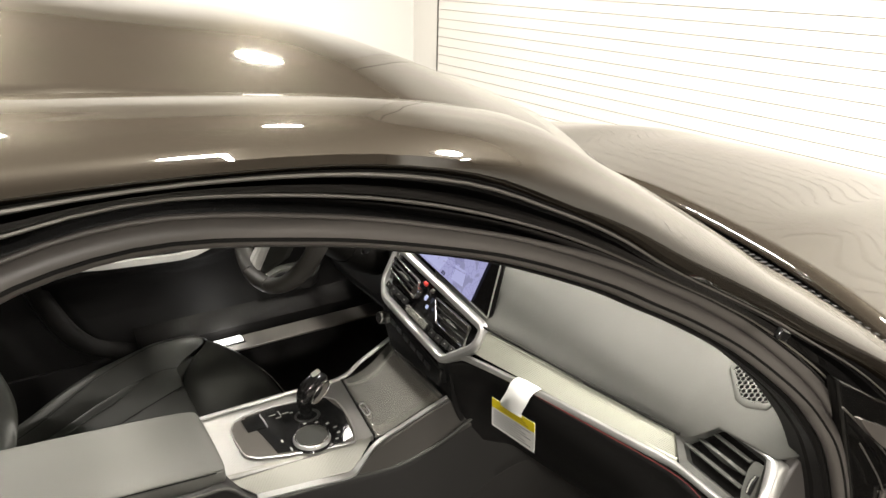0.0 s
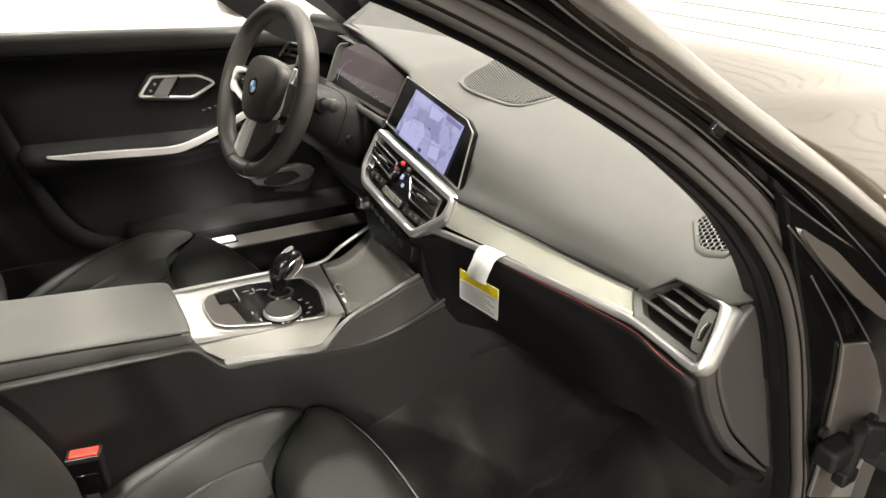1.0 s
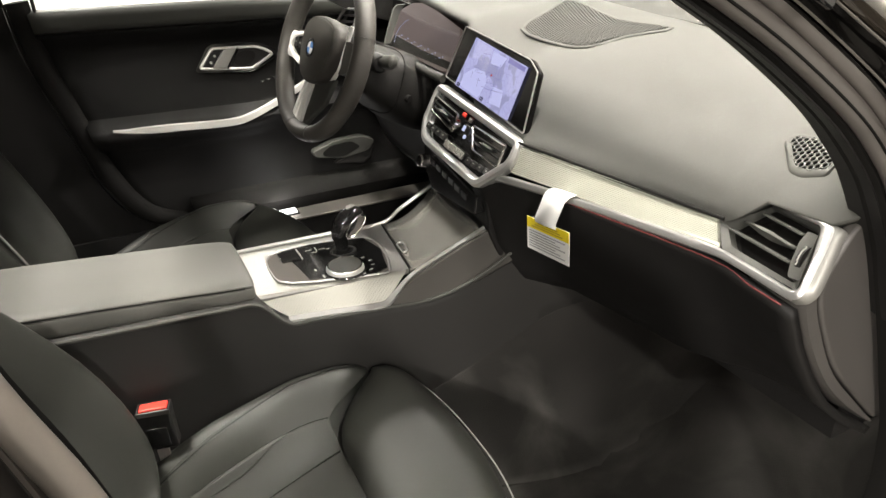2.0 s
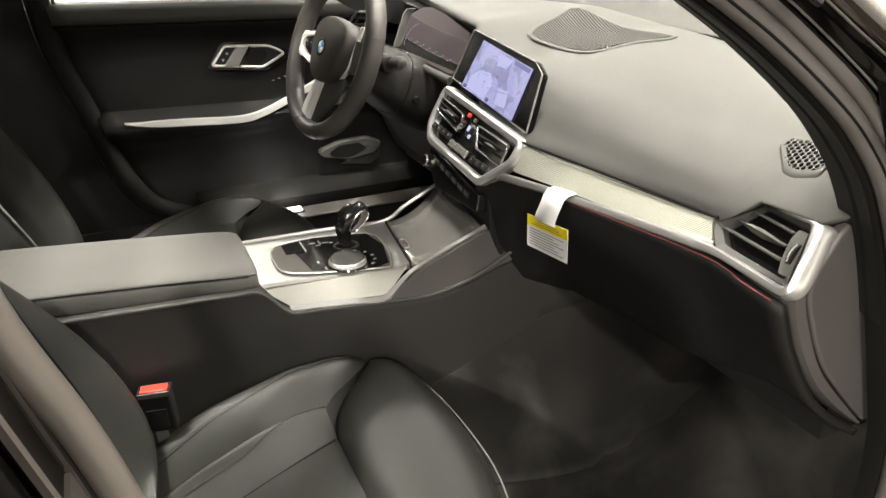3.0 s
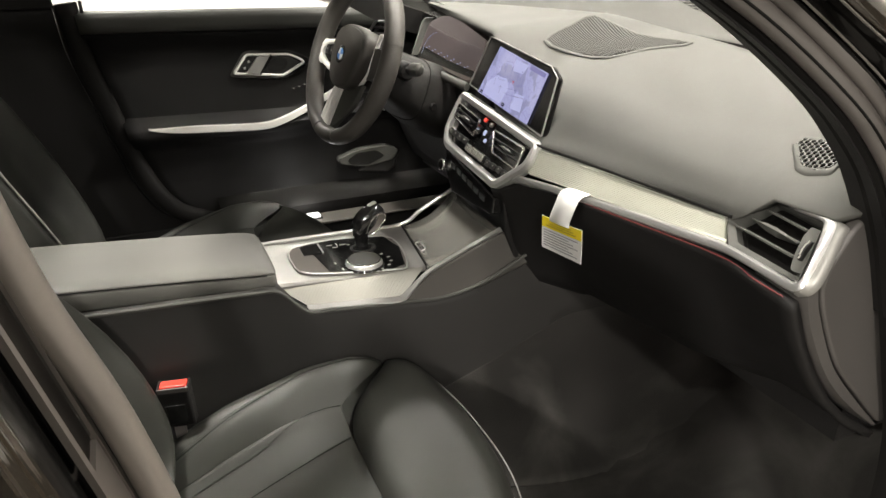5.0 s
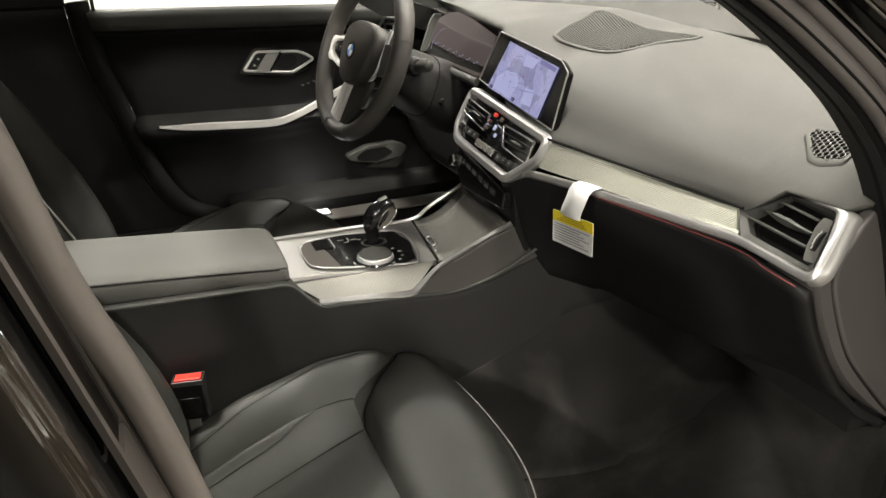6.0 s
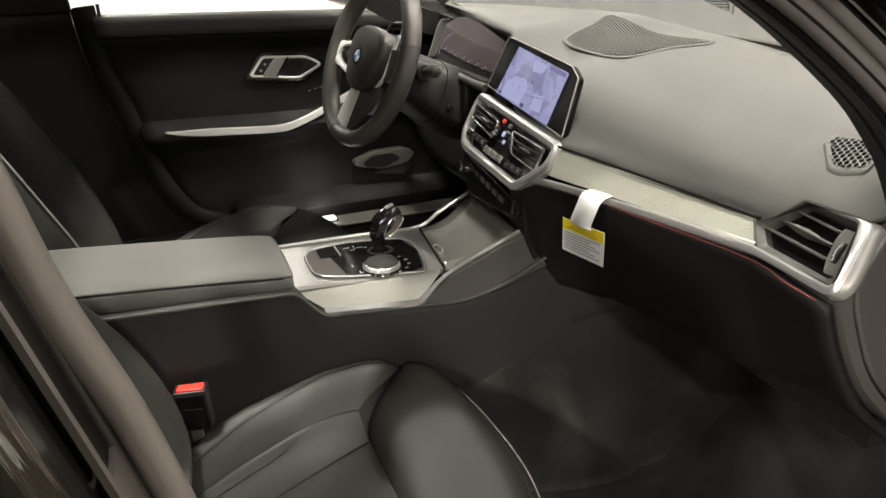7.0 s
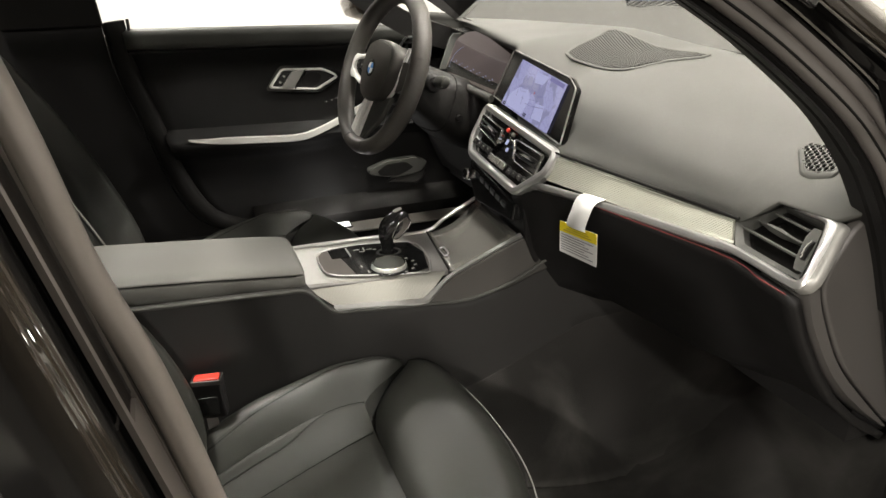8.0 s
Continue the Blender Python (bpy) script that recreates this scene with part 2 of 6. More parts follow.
LAMP_LENS = glow("lamp_lens", (1.0, 0.95, 0.86), 12.0)
RIBBED = material("pale_metal_trim", (0.34, 0.345, 0.29), 0.52, 0.35, vary=0.06, scale=900)
SMOKE = material("smoked_silver", (0.26, 0.255, 0.24), 0.42, 0.6, vary=0.05)
WHEEL_SILVER = material("wheel_silver_paint", (0.72, 0.71, 0.68), 0.4, 0.1, vary=0.05)
MAP_INK = glow("map_ink", (0.21, 0.20, 0.44), 0.9)
MAP_PALE = glow("map_pale", (0.50, 0.51, 0.82), 0.9)
# Paler copy of the flocked seal, for the stretch the lamps light.
SEAL_LIT = material("flocked_seal_lit", (0.23, 0.205, 0.183), 0.5, vary=0.1)
RIBBED_FINE = ribbed("fine_ribbed_metal_trim", (0.34, 0.335, 0.32), 0.0022, 0.0003, "X", metal=0.75)
FLAP = ribbed("cross_ribbed_flap", (0.30, 0.295, 0.265), 0.0024, 0.00035, "X", rough=0.5, metal=0.6)
TRAY = ribbed("satin_grey_tray", (0.42, 0.41, 0.375), 0.004, 0.0002, "Y", 0.2, 0.75)
MAP = screen_material("map_display", (0.45, 0.45, 0.74), (0.36, 0.35, 0.64), 0.9, 80)
# Brown emission paints the cabin's reflection onto the cluster glass.
CLUSTER_SHEEN = screen_material("cluster_reflection", (0.105, 0.078, 0.068), (0.102, 0.076, 0.066), 1.0, 3)
STITCH = material("grey_thread", (0.22, 0.22, 0.2), 0.7)
RED_THREAD = material("red_thread", (0.15, 0.028, 0.026), 0.7)
STITCH_DARK = material("dark_thread", (0.03, 0.03, 0.028), 0.7)
OCHRE = material("ochre_print", (0.45, 0.33, 0.02), 0.6)
SATIN_PANEL = material("satin_grey_panel", (0.105, 0.097, 0.087), 0.3, 0.3, vary=0.05)
INK = material("slate_print", (0.02, 0.02, 0.06), 0.4)
MARKS = glow("white_marks", (0.42, 0.45, 0.70), 0.5)
READOUT = glow("readout_glow", (0.55, 0.58, 0.85), 0.9)
FOOT_LENS = glow("footwell_lens", (1.0, 0.5, 0.4), 0.6)
COURTESY = glow("courtesy_lens", (1.0, 0.98, 0.95), 3.0)

# ---- the showroom ----
def wall(name, c, s, label, mat=None):
    return tagged(part(name, box(c, s), mat or WHITE_WALL, smooth=False), label, "wall", kind="structure")


tagged(part("floor", box((0.5, -2.0, GROUND - 0.05), (16.6, 20.6, 0.1)), FLOOR_MAT, smooth=False), "polished grey concrete showroom floor", "floor", kind="structure")
tagged(part("ceiling", box((0.5, -2.0, CEILING + 0.05), (16.4, 20.4, 0.1)), CEILING_MAT, smooth=False), "warm grey showroom ceiling", "ceiling", kind="structure")
wall("wall_north", (0.5, 7.1, 1.9), (16.4, 0.2, 4.0), "plain white painted showroom wall", PLAIN_WALL)
wall("wall_south", (0.5, -12.0, 1.9), (16.4, 0.2, 4.0), "plain dark taupe showroom wall", DARK_WALL)
wall("wall_west", (-7.6, -2.45, 1.9), (0.2, 18.9, 4.0), "plain dark taupe showroom wall", DARK_WALL)
wall("wall_east", (4.6, -2.45, 1.9), (0.2, 18.9, 4.0), "plain white painted showroom wall")


def slatted_panel():
    bm = bmesh.new()
    z = GROUND + 0.055
    while z < CEILING - 0.15:
        prism([(4.463, -6.6, z), (4.470, -6.6, z - 0.004), (4.485, -6.6, z - 0.004), (4.485, -6.6, z + 0.098), (4.465, -6.6, z + 0.098)], (0, 12.96, 0), bm)
        z += 0.1045
    return bm


slats = part("wall_cladding", slatted_panel(), WHITE_WALL, smooth=False)
tagged(slats, "white horizontal slat cladding on the showroom wall", "wall cladding", kind="structure")
tagged(part("wall_trim", box((4.475, 6.375, 1.9), (0.03, 0.025, 3.9)), DARK_WALL, smooth=False), "thin dark upright trim at the end of the cladding", "wall trim", kind="structure")

for x, y, share in LAMPS:
    lamp = thing("ceiling_lamp", (x, y, CEILING), "round white ceiling lamp with a glowing lens", "ceiling lamp", "ceiling lamps")
    part("housing", disc((x, y, CEILING - 0.04), (0, 0, 1), 0.23, 0.08, 40), WHITE_PLASTIC, lamp)
    part("diffuser", disc((x, y, CEILING - 0.085), (0, 0, 1), 0.2, 0.012, 40), LAMP_LENS, lamp, "glowing diffuser")
    ld = bpy.data.lights.new("lamp_light", "AREA")
    ld.shape, ld.size, ld.energy, ld.color = "DISK", 0.4, LAMP_POWER * share, LAMP_COLOR
    ld.spread = radians(165)
    lo = new("lamp_light", ld)
    lo.location = (x, y, CEILING - 0.1)
    lo.parent = lamp
    lo.matrix_parent_inverse = Matrix.Translation(-lamp.location)

# ---- car body ----
car = thing("car_body", (0, 0, GROUND), "dark grey-brown sedan body with an open passenger door opening", "car")

HEAD = [(-0.392, 1.222), (-0.352, 1.266), (-0.28, 1.284), (-0.19, 1.272), (-0.112, 1.252), (-0.046, 1.230), (0.037, 1.193), (0.093, 1.163), (0.155, 1.129), (0.219, 1.088), (0.283, 1.034), (0.315, 0.997), (0.346, 0.955), (0.393, 0.881), (0.435, 0.791)]
LOW = [(0.479, 0.687), (0.515, 0.593), (0.53, 0.47), (0.50, 0.37), (0.42, 0.325), (0.2, 0.31), (-0.1, 0.31), (-0.215, 0.37), (-0.245, 0.5), (-0.268, 0.70), (-0.287, 0.815), (-0.308, 0.915), (-0.332, 0.996), (-0.348, 1.076), (-0.363, 1.13), (-0.379, 1.182)]


def opening_y(x, z):
    if x > -0.15:
        return -0.68 - 0.06 * smooth01(1.16, 0.95, z)
    return -0.68 - 0.04 * smooth01(-0.1, -0.3, x) * smooth01(1.27, 1.05, z) - 0.02 * smooth01(0.75, 0.4, z)


ring = cr([(x, opening_y(x, z), z) for x, z in HEAD + LOW], 5, True)[::-1]
upper = cr([(x, opening_y(x, z), z) for x, z in HEAD], 6)


def widen(p):
    """0 along the roof, 1 along the windscreen pillar."""
    return smooth01(-0.1, 0.2, p.x)


def rear(p):
    """1 along the pillar behind the door opening."""
    return smooth01(-0.2, -0.26, p.x) * smooth01(1.26, 1.18, p.z)


# the flocked seal: an inner lip and two soft tubes
part("seal_lip", sweep_by(ring, lambda p: [(a + 0.012 * rear(p), b) for a, b in ((-0.0005, -0.03), (0.0, -0.012), (0.002, -0.007), (0.008, -0.007), (0.012, -0.03))], (0, -1, 0), True), RUBBER, car, "dark inner lip of the door seal")
part("door_seal", sweep_by(ring, lambda p: ellipse(0.0085 + 0.002 * max(widen(p), rear(p)) - 0.004 * rear(p), 0.0095, 16, 0.0105 + 0.002 * max(widen(p), rear(p)) + 0.005 * rear(p), 0.0), (0, -1, 0), True), FABRIC_SEAL, car, "grey-brown flocked door seal")
part("door_seal_outer", sweep_by(ring, lambda p: ellipse(0.0015 + 0.006 * widen(p), 0.002 + 0.005 * widen(p), 12, 0.0200 + 0.0095 * widen(p), 0.004 - 0.008 * rear(p)), (0, -1, 0), True), FABRIC_SEAL, car, "outer tube of the door seal")

# lit stretch of the door seal, overlaid as a paler tube
side = cr([(x, opening_y(x, z), z) for x, z in LOW[7:]], 5)[::-1]
part("pillar_seal", sweep(side, ellipse(0.0108, 0.0130, 20, 0.0150, 0.0005), (0, -1, 0)), SEAL_LIT, car, "door seal along the pillar, painted paler as lit")
part("seal_groove", sweep(ring, ellipse(0.0014, 0.0012, 6, 0.0085, 0.0088), (0, -1, 0), True), RUBBER, car, "dark groove along the seal")

# paint line of the roof rail and pillar: lower and upper edge
N = 70
low_line = resample(cr([(-0.75, -0.72, 1.292), (-0.42, -0.72, 1.326), (-0.236, -0.722, 1.3305), (-0.127, -0.722, 1.316), (-0.05, -0.722, 1.285), (0.004, -0.722, 1.258), (0.068, -0.722, 1.219), (0.184, -0.724, 1.1574), (0.27, -0.728, 1.109), (0.370, -0.735, 1.054), (0.449, -0.742, 1.0054), (0.56, -0.755, 0.935)], 6), N)
top_line = resample(cr([(-0.75, -0.60, 1.325), (-0.42, -0.60, 1.352), (-0.306, -0.60, 1.352), (-0.128, -0.605, 1.340), (-0.004, -0.615, 1.3185), (0.060, -0.628, 1.285), (0.115, -0.636, 1.257), (0.200, -0.642, 1.210), (0.266, -0.645, 1.170), (0.343, -0.650, 1.129), (0.437, -0.660, 1.0756), (0.540, -0.680, 1.012), (0.66, -0.70, 0.94)], 6), N)
inner_line = resample([V(-0.75, -0.69, 1.25), V(-0.42, -0.69, 1.29)] + [q + V(0.012 * widen(q), -0.004, 0.026) for q in upper[8:]], N)


def between(a, b, profile):
    """Rings across the band from line a to line b; profile: (share, outward)."""
    return [[p.lerp(q, f) + V(0, -o, 0.3 * o) for f, o in profile] for p, q in zip(a, b)]


part("door_frame_channel", loft(between(inner_line, low_line, [(0, -0.02), (0.02, 0.0), (0.18, 0.004), (0.22, -0.004), (0.34, -0.004), (0.40, 0.006), (0.58, 0.007), (0.62, -0.002), (0.72, -0.002), (0.78, 0.006), (0.96, 0.006), (1.0, 0.0), (1.0, -0.02)])), JAMB_BLACK, car, "black gloss channel of the door opening")
for f, o in ((0.29, 0.004), (0.84, 0.0085)):
    part("channel_rib", sweep([p.lerp(q, f) + V(0, -o, 0.3 * o) for p, q in zip(inner_line, low_line)], ellipse(0.0011, 0.0011, 6), (0, -1, 0.3)), SATIN_PANEL, car, "thin grey rib in the door channel")
part("roof_rail", loft(between(low_line, top_line, [(0, -0.01), (0.0, 0.004), (0.03, 0.011), (0.12, 0.020), (0.25, 0.027), (0.42, 0.030), (0.60, 0.027), (0.78, 0.018), (0.92, 0.007), (1.0, -0.001), (1.03, -0.012)])), PAINT, car, "glossy grey-brown roof side rail and windscreen pillar")
part("pillar_lining", loft([[p + V(0, 0.012, -0.003), p + V(0, 0.05, 0.004), p + V(0.01, 0.06, 0.03), p + V(0, 0.02, 0.03)] for p in upper]), PLASTIC, car, "black inner lining of the windscreen pillar")
SK = [V(0.30, -0.752, 1.068), V(0.40, -0.752, 1.012), V(0.56, -0.752, 0.925), V(0.70, -0.752, 0.84), V(0.72, -0.752, 0.30), V(0.56, -0.752, 0.30), V(0.56, -0.752, 0.50), V(0.525, -0.752, 0.62), V(0.485, -0.752, 0.70), V(0.45, -0.752, 0.80), V(0.405, -0.752, 0.89), V(0.36, -0.752, 0.965)]
part("pillar_skin", prism(SK, (0, 0.015, 0)), JAMB_BLACK, car, "black outer skin of the hinge pillar", bevel=0.004)
# body corner as a lighter brown leaf: the wall's reflection put into its colour
part("pillar_reflection", prism(cr([V(0.272, -0.79, 1.056), V(0.303, -0.79, 1.040), V(0.34, -0.79, 1.020), V(0.40, -0.79, 0.978), V(0.4625, -0.79, 0.935), V(0.500, -0.79, 0.905), V(0.476, -0.79, 0.909), V(0.406, -0.79, 0.953), V(0.3635, -0.79, 0.983), V(0.315, -0.79, 1.018)], 3, True), (0, 0.006, 0)), BROWN_PAINT, car, "body corner below the windscreen pillar with a reflection painted in brown")
jamb = [V(0.480, -0.758, 0.857), V(0.488, -0.758, 0.832), V(0.498, -0.758, 0.796), V(0.508, -0.758, 0.738), V(0.522, -0.758, 0.654), V(0.523, -0.758, 0.603)]
jamb += [V(0.645, -0.758, 0.542), V(0.643, -0.758, 0.588), V(0.645, -0.758, 0.628), V(0.636, -0.758, 0.686), V(0.618, -0.758, 0.744), V(0.574, -0.758, 0.803), V(0.536, -0.758, 0.843)]
part("hinge_jamb", prism(jamb, (0, 0.006, 0)), BROWN_PAINT, car, "grey-brown painted hinge jamb", bevel=0.002)
for line in ([V(0.361, -0.762, 0.977), V(0.392, -0.762, 0.946), V(0.435, -0.762, 0.902), V(0.468, -0.762, 0.863)], [V(0.299, -0.762, 1.043), V(0.355, -0.762, 0.999), V(0.447, -0.762, 0.924), V(0.529, -0.762, 0.848)]):
    part("flange_edge", sweep(cr(line, 5), ellipse(0.0010, 0.0010, 6), (0, -1, 0)), SATIN_PANEL, car, "thin grey flange edge")
HG = V(0.509, -0.775, 0.701)
hinge = part("hinge", box(HG, (0.055, 0.03, 0.030)), PLASTIC, car, "black door hinge", bevel=0.006)
part("hinge_pin", disc(HG + V(0.018, -0.010, 0.004), (0, 0, 1), 0.010, 0.062, 16), PLASTIC, hinge)
part("hinge_leaf", box(HG + V(0.045, -0.016, 0.012), (0.05, 0.016, 0.050), pose(0, 0, 0, 0, 14, -20)), PLASTIC, hinge, bevel=0.004)
part("hinge_arm", box(HG + V(0.085, -0.036, -0.03), (0.10, 0.024, 0.026), pose(0, 0, 0, 0, 28, -35)), PLASTIC, hinge, bevel=0.005)
part("hinge_stop", box(HG + V(0.02, -0.010, -0.038), (0.03, 0.018, 0.022)), PLASTIC, hinge, bevel=0.004)
part("bolt", disc(V(0.605, -0.763, 0.702), (0, 1, 0), 0.011, 0.008, 16), PLASTIC, car)
part("bolt", disc(V(0.489, -0.763, 0.731), (0, 1, 0), 0.007, 0.006, 16), PLASTIC, car)
# rubber clip and screw on the black channel of the pillar
part("channel_clip", box((0.2052, -0.739, 1.136), (0.018, 0.006, 0.010), pose(0, 0, 0, 0, 28, 0)), GLOSS_BLACK, car, "small black clip on the pillar channel", bevel=0.002)


def roof(u, v):
    y = lerp(-0.605, 0.605, v)
    x0 = 0.10 + 0.14 * (1 - (y / 0.605) ** 2)
    x = lerp(-1.6, x0, u)
    edge = along([(-1.6, 1.27), (-0.9, 1.335), (-0.3, 1.352), (-0.09, 1.328), (0.03, 1.297), (0.2, 1.235), (0.34, 1.17)], x)
    return (x, y, edge - 0.004 + 0.056 * (1 - (abs(y) / 0.605) ** 3.2))


def cut_roof(drop, n, m):
    """The roof's sheet with an assumed sunroof opening, cut narrow to light the armrest."""
    bm = surface(lambda u, v: Vector(roof(u, v)) - V(0, 0, drop), n, m)
    hole = [f for f in bm.faces if -1.02 < f.calc_center_median().x < -0.36 and abs(f.calc_center_median().y) < 0.17]
    bmesh.ops.delete(bm, geom=hole, context="FACES")
    return bm


part("roof", cut_roof(0.0, 60, 48), PAINT, car, "glossy grey-brown roof panel", solid=0.006)
part("headliner", cut_roof(0.035, 60, 48), HEADLINER, car, "light grey headliner", solid=0.004)


def hood_rear(y):
    """Where the bonnet's rear edge runs."""
    return 0.80 - 0.186 * (math.sqrt(y * y + 0.01) - 0.1) - 0.232 * y * y


def hood(u, v):
    y = lerp(-0.80, 0.80, v)
    x = lerp(hood_rear(y), 2.159 - 0.35 * abs(y / 0.8) ** 3, u)
    z = 1.012 - 0.005 * u - 0.272 * u ** 3 - 0.045 * (abs(y) / 0.8) ** 8 + 0.008 * math.exp(-((abs(y) - 0.42) / 0.08) ** 2) * smooth01(0, 0.2, u)
    return (x, y, z - 0.012 * smooth01(0.012, 0.0, u))


part("hood", surface(hood, 80, 48), PAINT, car, "glossy grey-brown bonnet with soft creases", solid=0.01)
part("fender", surface(lambda u, v: (lerp(0.66, 2.1, u), -0.81 - 0.08 * math.sin(1.4 * v), lerp(0.955, 0.45, v) - 0.16 * u ** 3 * (1 - v)), 10, 8), PAINT, car, "glossy grey-brown front wing", solid=0.01)


GLASS = bpy.data.materials.new("windscreen_glass")
GLASS.use_nodes = True
gb = GLASS.node_tree.nodes["Principled BSDF"]
gb.inputs["Transmission Weight"].default_value, gb.inputs["Roughness"].default_value, gb.inputs["IOR"].default_value = 1.0, 0.0, 1.1
gb.inputs["Base Color"].default_value = (0.96, 0.98, 0.96, 1)


def windscreen(u, v):
    y = lerp(-0.60, 0.60, v) * lerp(1.0, 1.16, u)
    top = roof(1, v)
    x1 = hood_rear(y) - 0.045
    return (lerp(top[0], x1, u), y, lerp(top[2], 0.990, u) - 0.012 * math.sin(math.pi * u))


ws = part("windscreen", surface(windscreen, 12, 14), GLASS, car, "clear curved windscreen glass")
ws.visible_shadow = False
# pane over the assumed opening; lamp light passes through it to the armrest
pane = surface(lambda u, v: Vector((lerp(-1.03, -0.35, u), lerp(-0.19, 0.19, v), along([(-1.6, 1.27), (-0.9, 1.335), (-0.3, 1.352)], lerp(-1.03, -0.35, u)) - 0.001 + 0.056 * (1 - (abs(lerp(-0.19, 0.19, v)) / 0.605) ** 3.2))), 12, 14)
sun = part("assumed_sunroof_glass", pane, GLASS, car, "clear glass of the assumed sunroof")
sun.visible_shadow = False
part("cowl", surface(lambda u, v: (hood_rear(lerp(-0.74, 0.74, v)) + lerp(-0.060, 0.012, u), lerp(-0.74, 0.74, v), 0.984 - 0.006 * math.sin(math.pi * u)), 4, 40), PLASTIC, car, "black slotted cowl panel", solid=0.01)
foot = cr([V(hood_rear(y) - 0.062, y, 0.999 + 0.012 * smooth01(0.0, 0.3, y)) for y in (-0.70, -0.6, -0.45, -0.3, -0.15, 0.0, 0.15, 0.3, 0.45, 0.6, 0.70)], 4)
part("screen_foot", sweep(foot, [(-0.002, -0.009), (0.002, -0.009), (0.002, 0.007), (-0.002, 0.007)], (0, 0, 1)), RUBBER, car, "black band along the foot of the windscreen")
slots = bmesh.new()
for k in range(100):
    y = -0.73 + 1.46 * k / 99
    turn = math.degrees(math.atan2(hood_rear(y + 0.01) - hood_rear(y - 0.01), 0.02))
    box((hood_rear(y) - 0.022, y, 0.988), (0.034, 0.006, 0.012), pose(0, 0, 0, 0, 0, -turn), slots)
part("cowl_rib", slots, PLASTIC, car, "row of small cowl ribs", kind="stuff")
wiper = cr([V(hood_rear(y) - d, y, 1.000 + h) for y, d, h in ((-0.64, 0.045, 0.0), (-0.5, 0.050, 0.004), (-0.3, 0.055, 0.006), (0.0, 0.060, 0.006), (0.3, 0.060, 0.006))], 5)
part("wiper", sweep(wiper, ellipse(0.005, 0.006, 8), (0, 0, 1)), GLOSS_BLACK, car, "black windscreen wiper")
# far A-pillar and far roof side
fa = cr([(-0.5, 0.66, 1.285), (-0.11, 0.66, 1.262), (0.1, 0.67, 1.17), (0.345, 0.70, 1.01), (0.60, 0.72, 0.93)], 5)
part("far_pillar", sweep(fa, [(-0.03, -0.02), (0.03, -0.02), (0.035, 0.02), (-0.02, 0.03)], (0, 1, 0)), RUBBER, car, "black pillar beside the driver")

mirror = thing("wing_mirror", (0.30, 0.98, 1.03), "black wing mirror outside the driver window", "wing mirror")
part("foot", loft([[V(0.34, y, 1.0 + dz), V(0.40, y, 1.0 + dz), V(0.40, y, 0.965 + dz), V(0.34, y, 0.965 + dz)] for y, dz in ((0.78, 0.0), (0.93, 0.02))]), PLASTIC, mirror)
part("shell", loft([[V(0.30 + dx, 0.90 + t * 0.20, 1.045 + h * dz) for dx, dz in ((-0.04, -0.055), (0.05, -0.05), (0.07, 0.0), (0.04, 0.05), (-0.04, 0.055))] for t, h in ((0, 0.6), (0.3, 0.9), (0.8, 1.0), (1.0, 0.8))]), PAINT, mirror, sub=1)

part("far_door_skin", surface(lambda u, v: (lerp(-0.9, 0.95, u), 0.83 + 0.07 * math.sin(math.pi * v), lerp(1.0, 0.15, v)), 8, 8), PAINT, car, "outer skin of the far side", solid=0.01)

# B-pillar jamb
def jamb_x(z):
    return -0.343 - 0.23 * (z - 0.97)


def jamb_strip(y0, y1, dx, z0, z1, t=0.004):
    bm = bmesh.new()
    rows = []
    for i in range(9):
        z = lerp(z0, z1, i / 8)
        x = jamb_x(z) + dx
        rows.append([V(x, y0, z), V(x, y1, z), V(x - t, y1, z), V(x - t, y0, z)])
    return loft(rows)


part("jamb_panel", jamb_strip(-0.69, -0.93, -0.012, 0.25, 1.25, 0.02), JAMB_BLACK, car, "gloss black door jamb")
part("jamb_moulding", jamb_strip(-0.7245, -0.7320, -0.004, 0.6, 1.2), BROWN_PAINT, car, "brown painted edge beside the trim plate")
part("jamb_plate", jamb_strip(-0.7335, -0.7655, -0.006, 0.905, 1.2), JAMB_BLACK, car, "dark rectangular trim plate")
part("jamb_moulding", jamb_strip(-0.7675, -0.7750, -0.004, 0.6, 1.2), BROWN_PAINT, car, "brown painted edge beside the trim plate")
part("jamb_base", jamb_strip(-0.7335, -0.7655, -0.005, 0.6, 0.9), BROWN_PAINT, car, "brown painted jamb below the plate")
part("rear_door_edge", jamb_strip(-0.836, -0.868, 0.0, 0.4, 1.16, 0.012), PAINT, car, "painted edge of the rear door")
part("sill", loft([[V(x, y, z) for y, z in ((-0.80, 0.20), (-0.82, 0.30), (-0.72, 0.315), (-0.68, 0.22))] for x in (-0.4, 0.0, 0.6)]), PAINT, car, "painted door sill")
part("side_skin", surface(lambda u, v: (lerp(-0.36, -1.7, u), -0.90 + 0.03 * v, lerp(0.15, 0.95, v)), 6, 4), PAINT, car, "rear door outer skin", solid=0.02)
part("floor_pan", box((0.1, 0, 0.16), (1.7, 1.44, 0.04)), PLASTIC, car)
part("firewall", box((0.98, 0, 0.55), (0.03, 1.5, 0.8)), CARPET, car)
part("rear_bulkhead", box((-1.35, 0, 0.6), (0.05, 1.5, 0.9)), PLASTIC, car)
part("far_side_lower", box((0.1, 0.80, 0.30), (2.9, 0.04, 0.3)), PLASTIC, car)
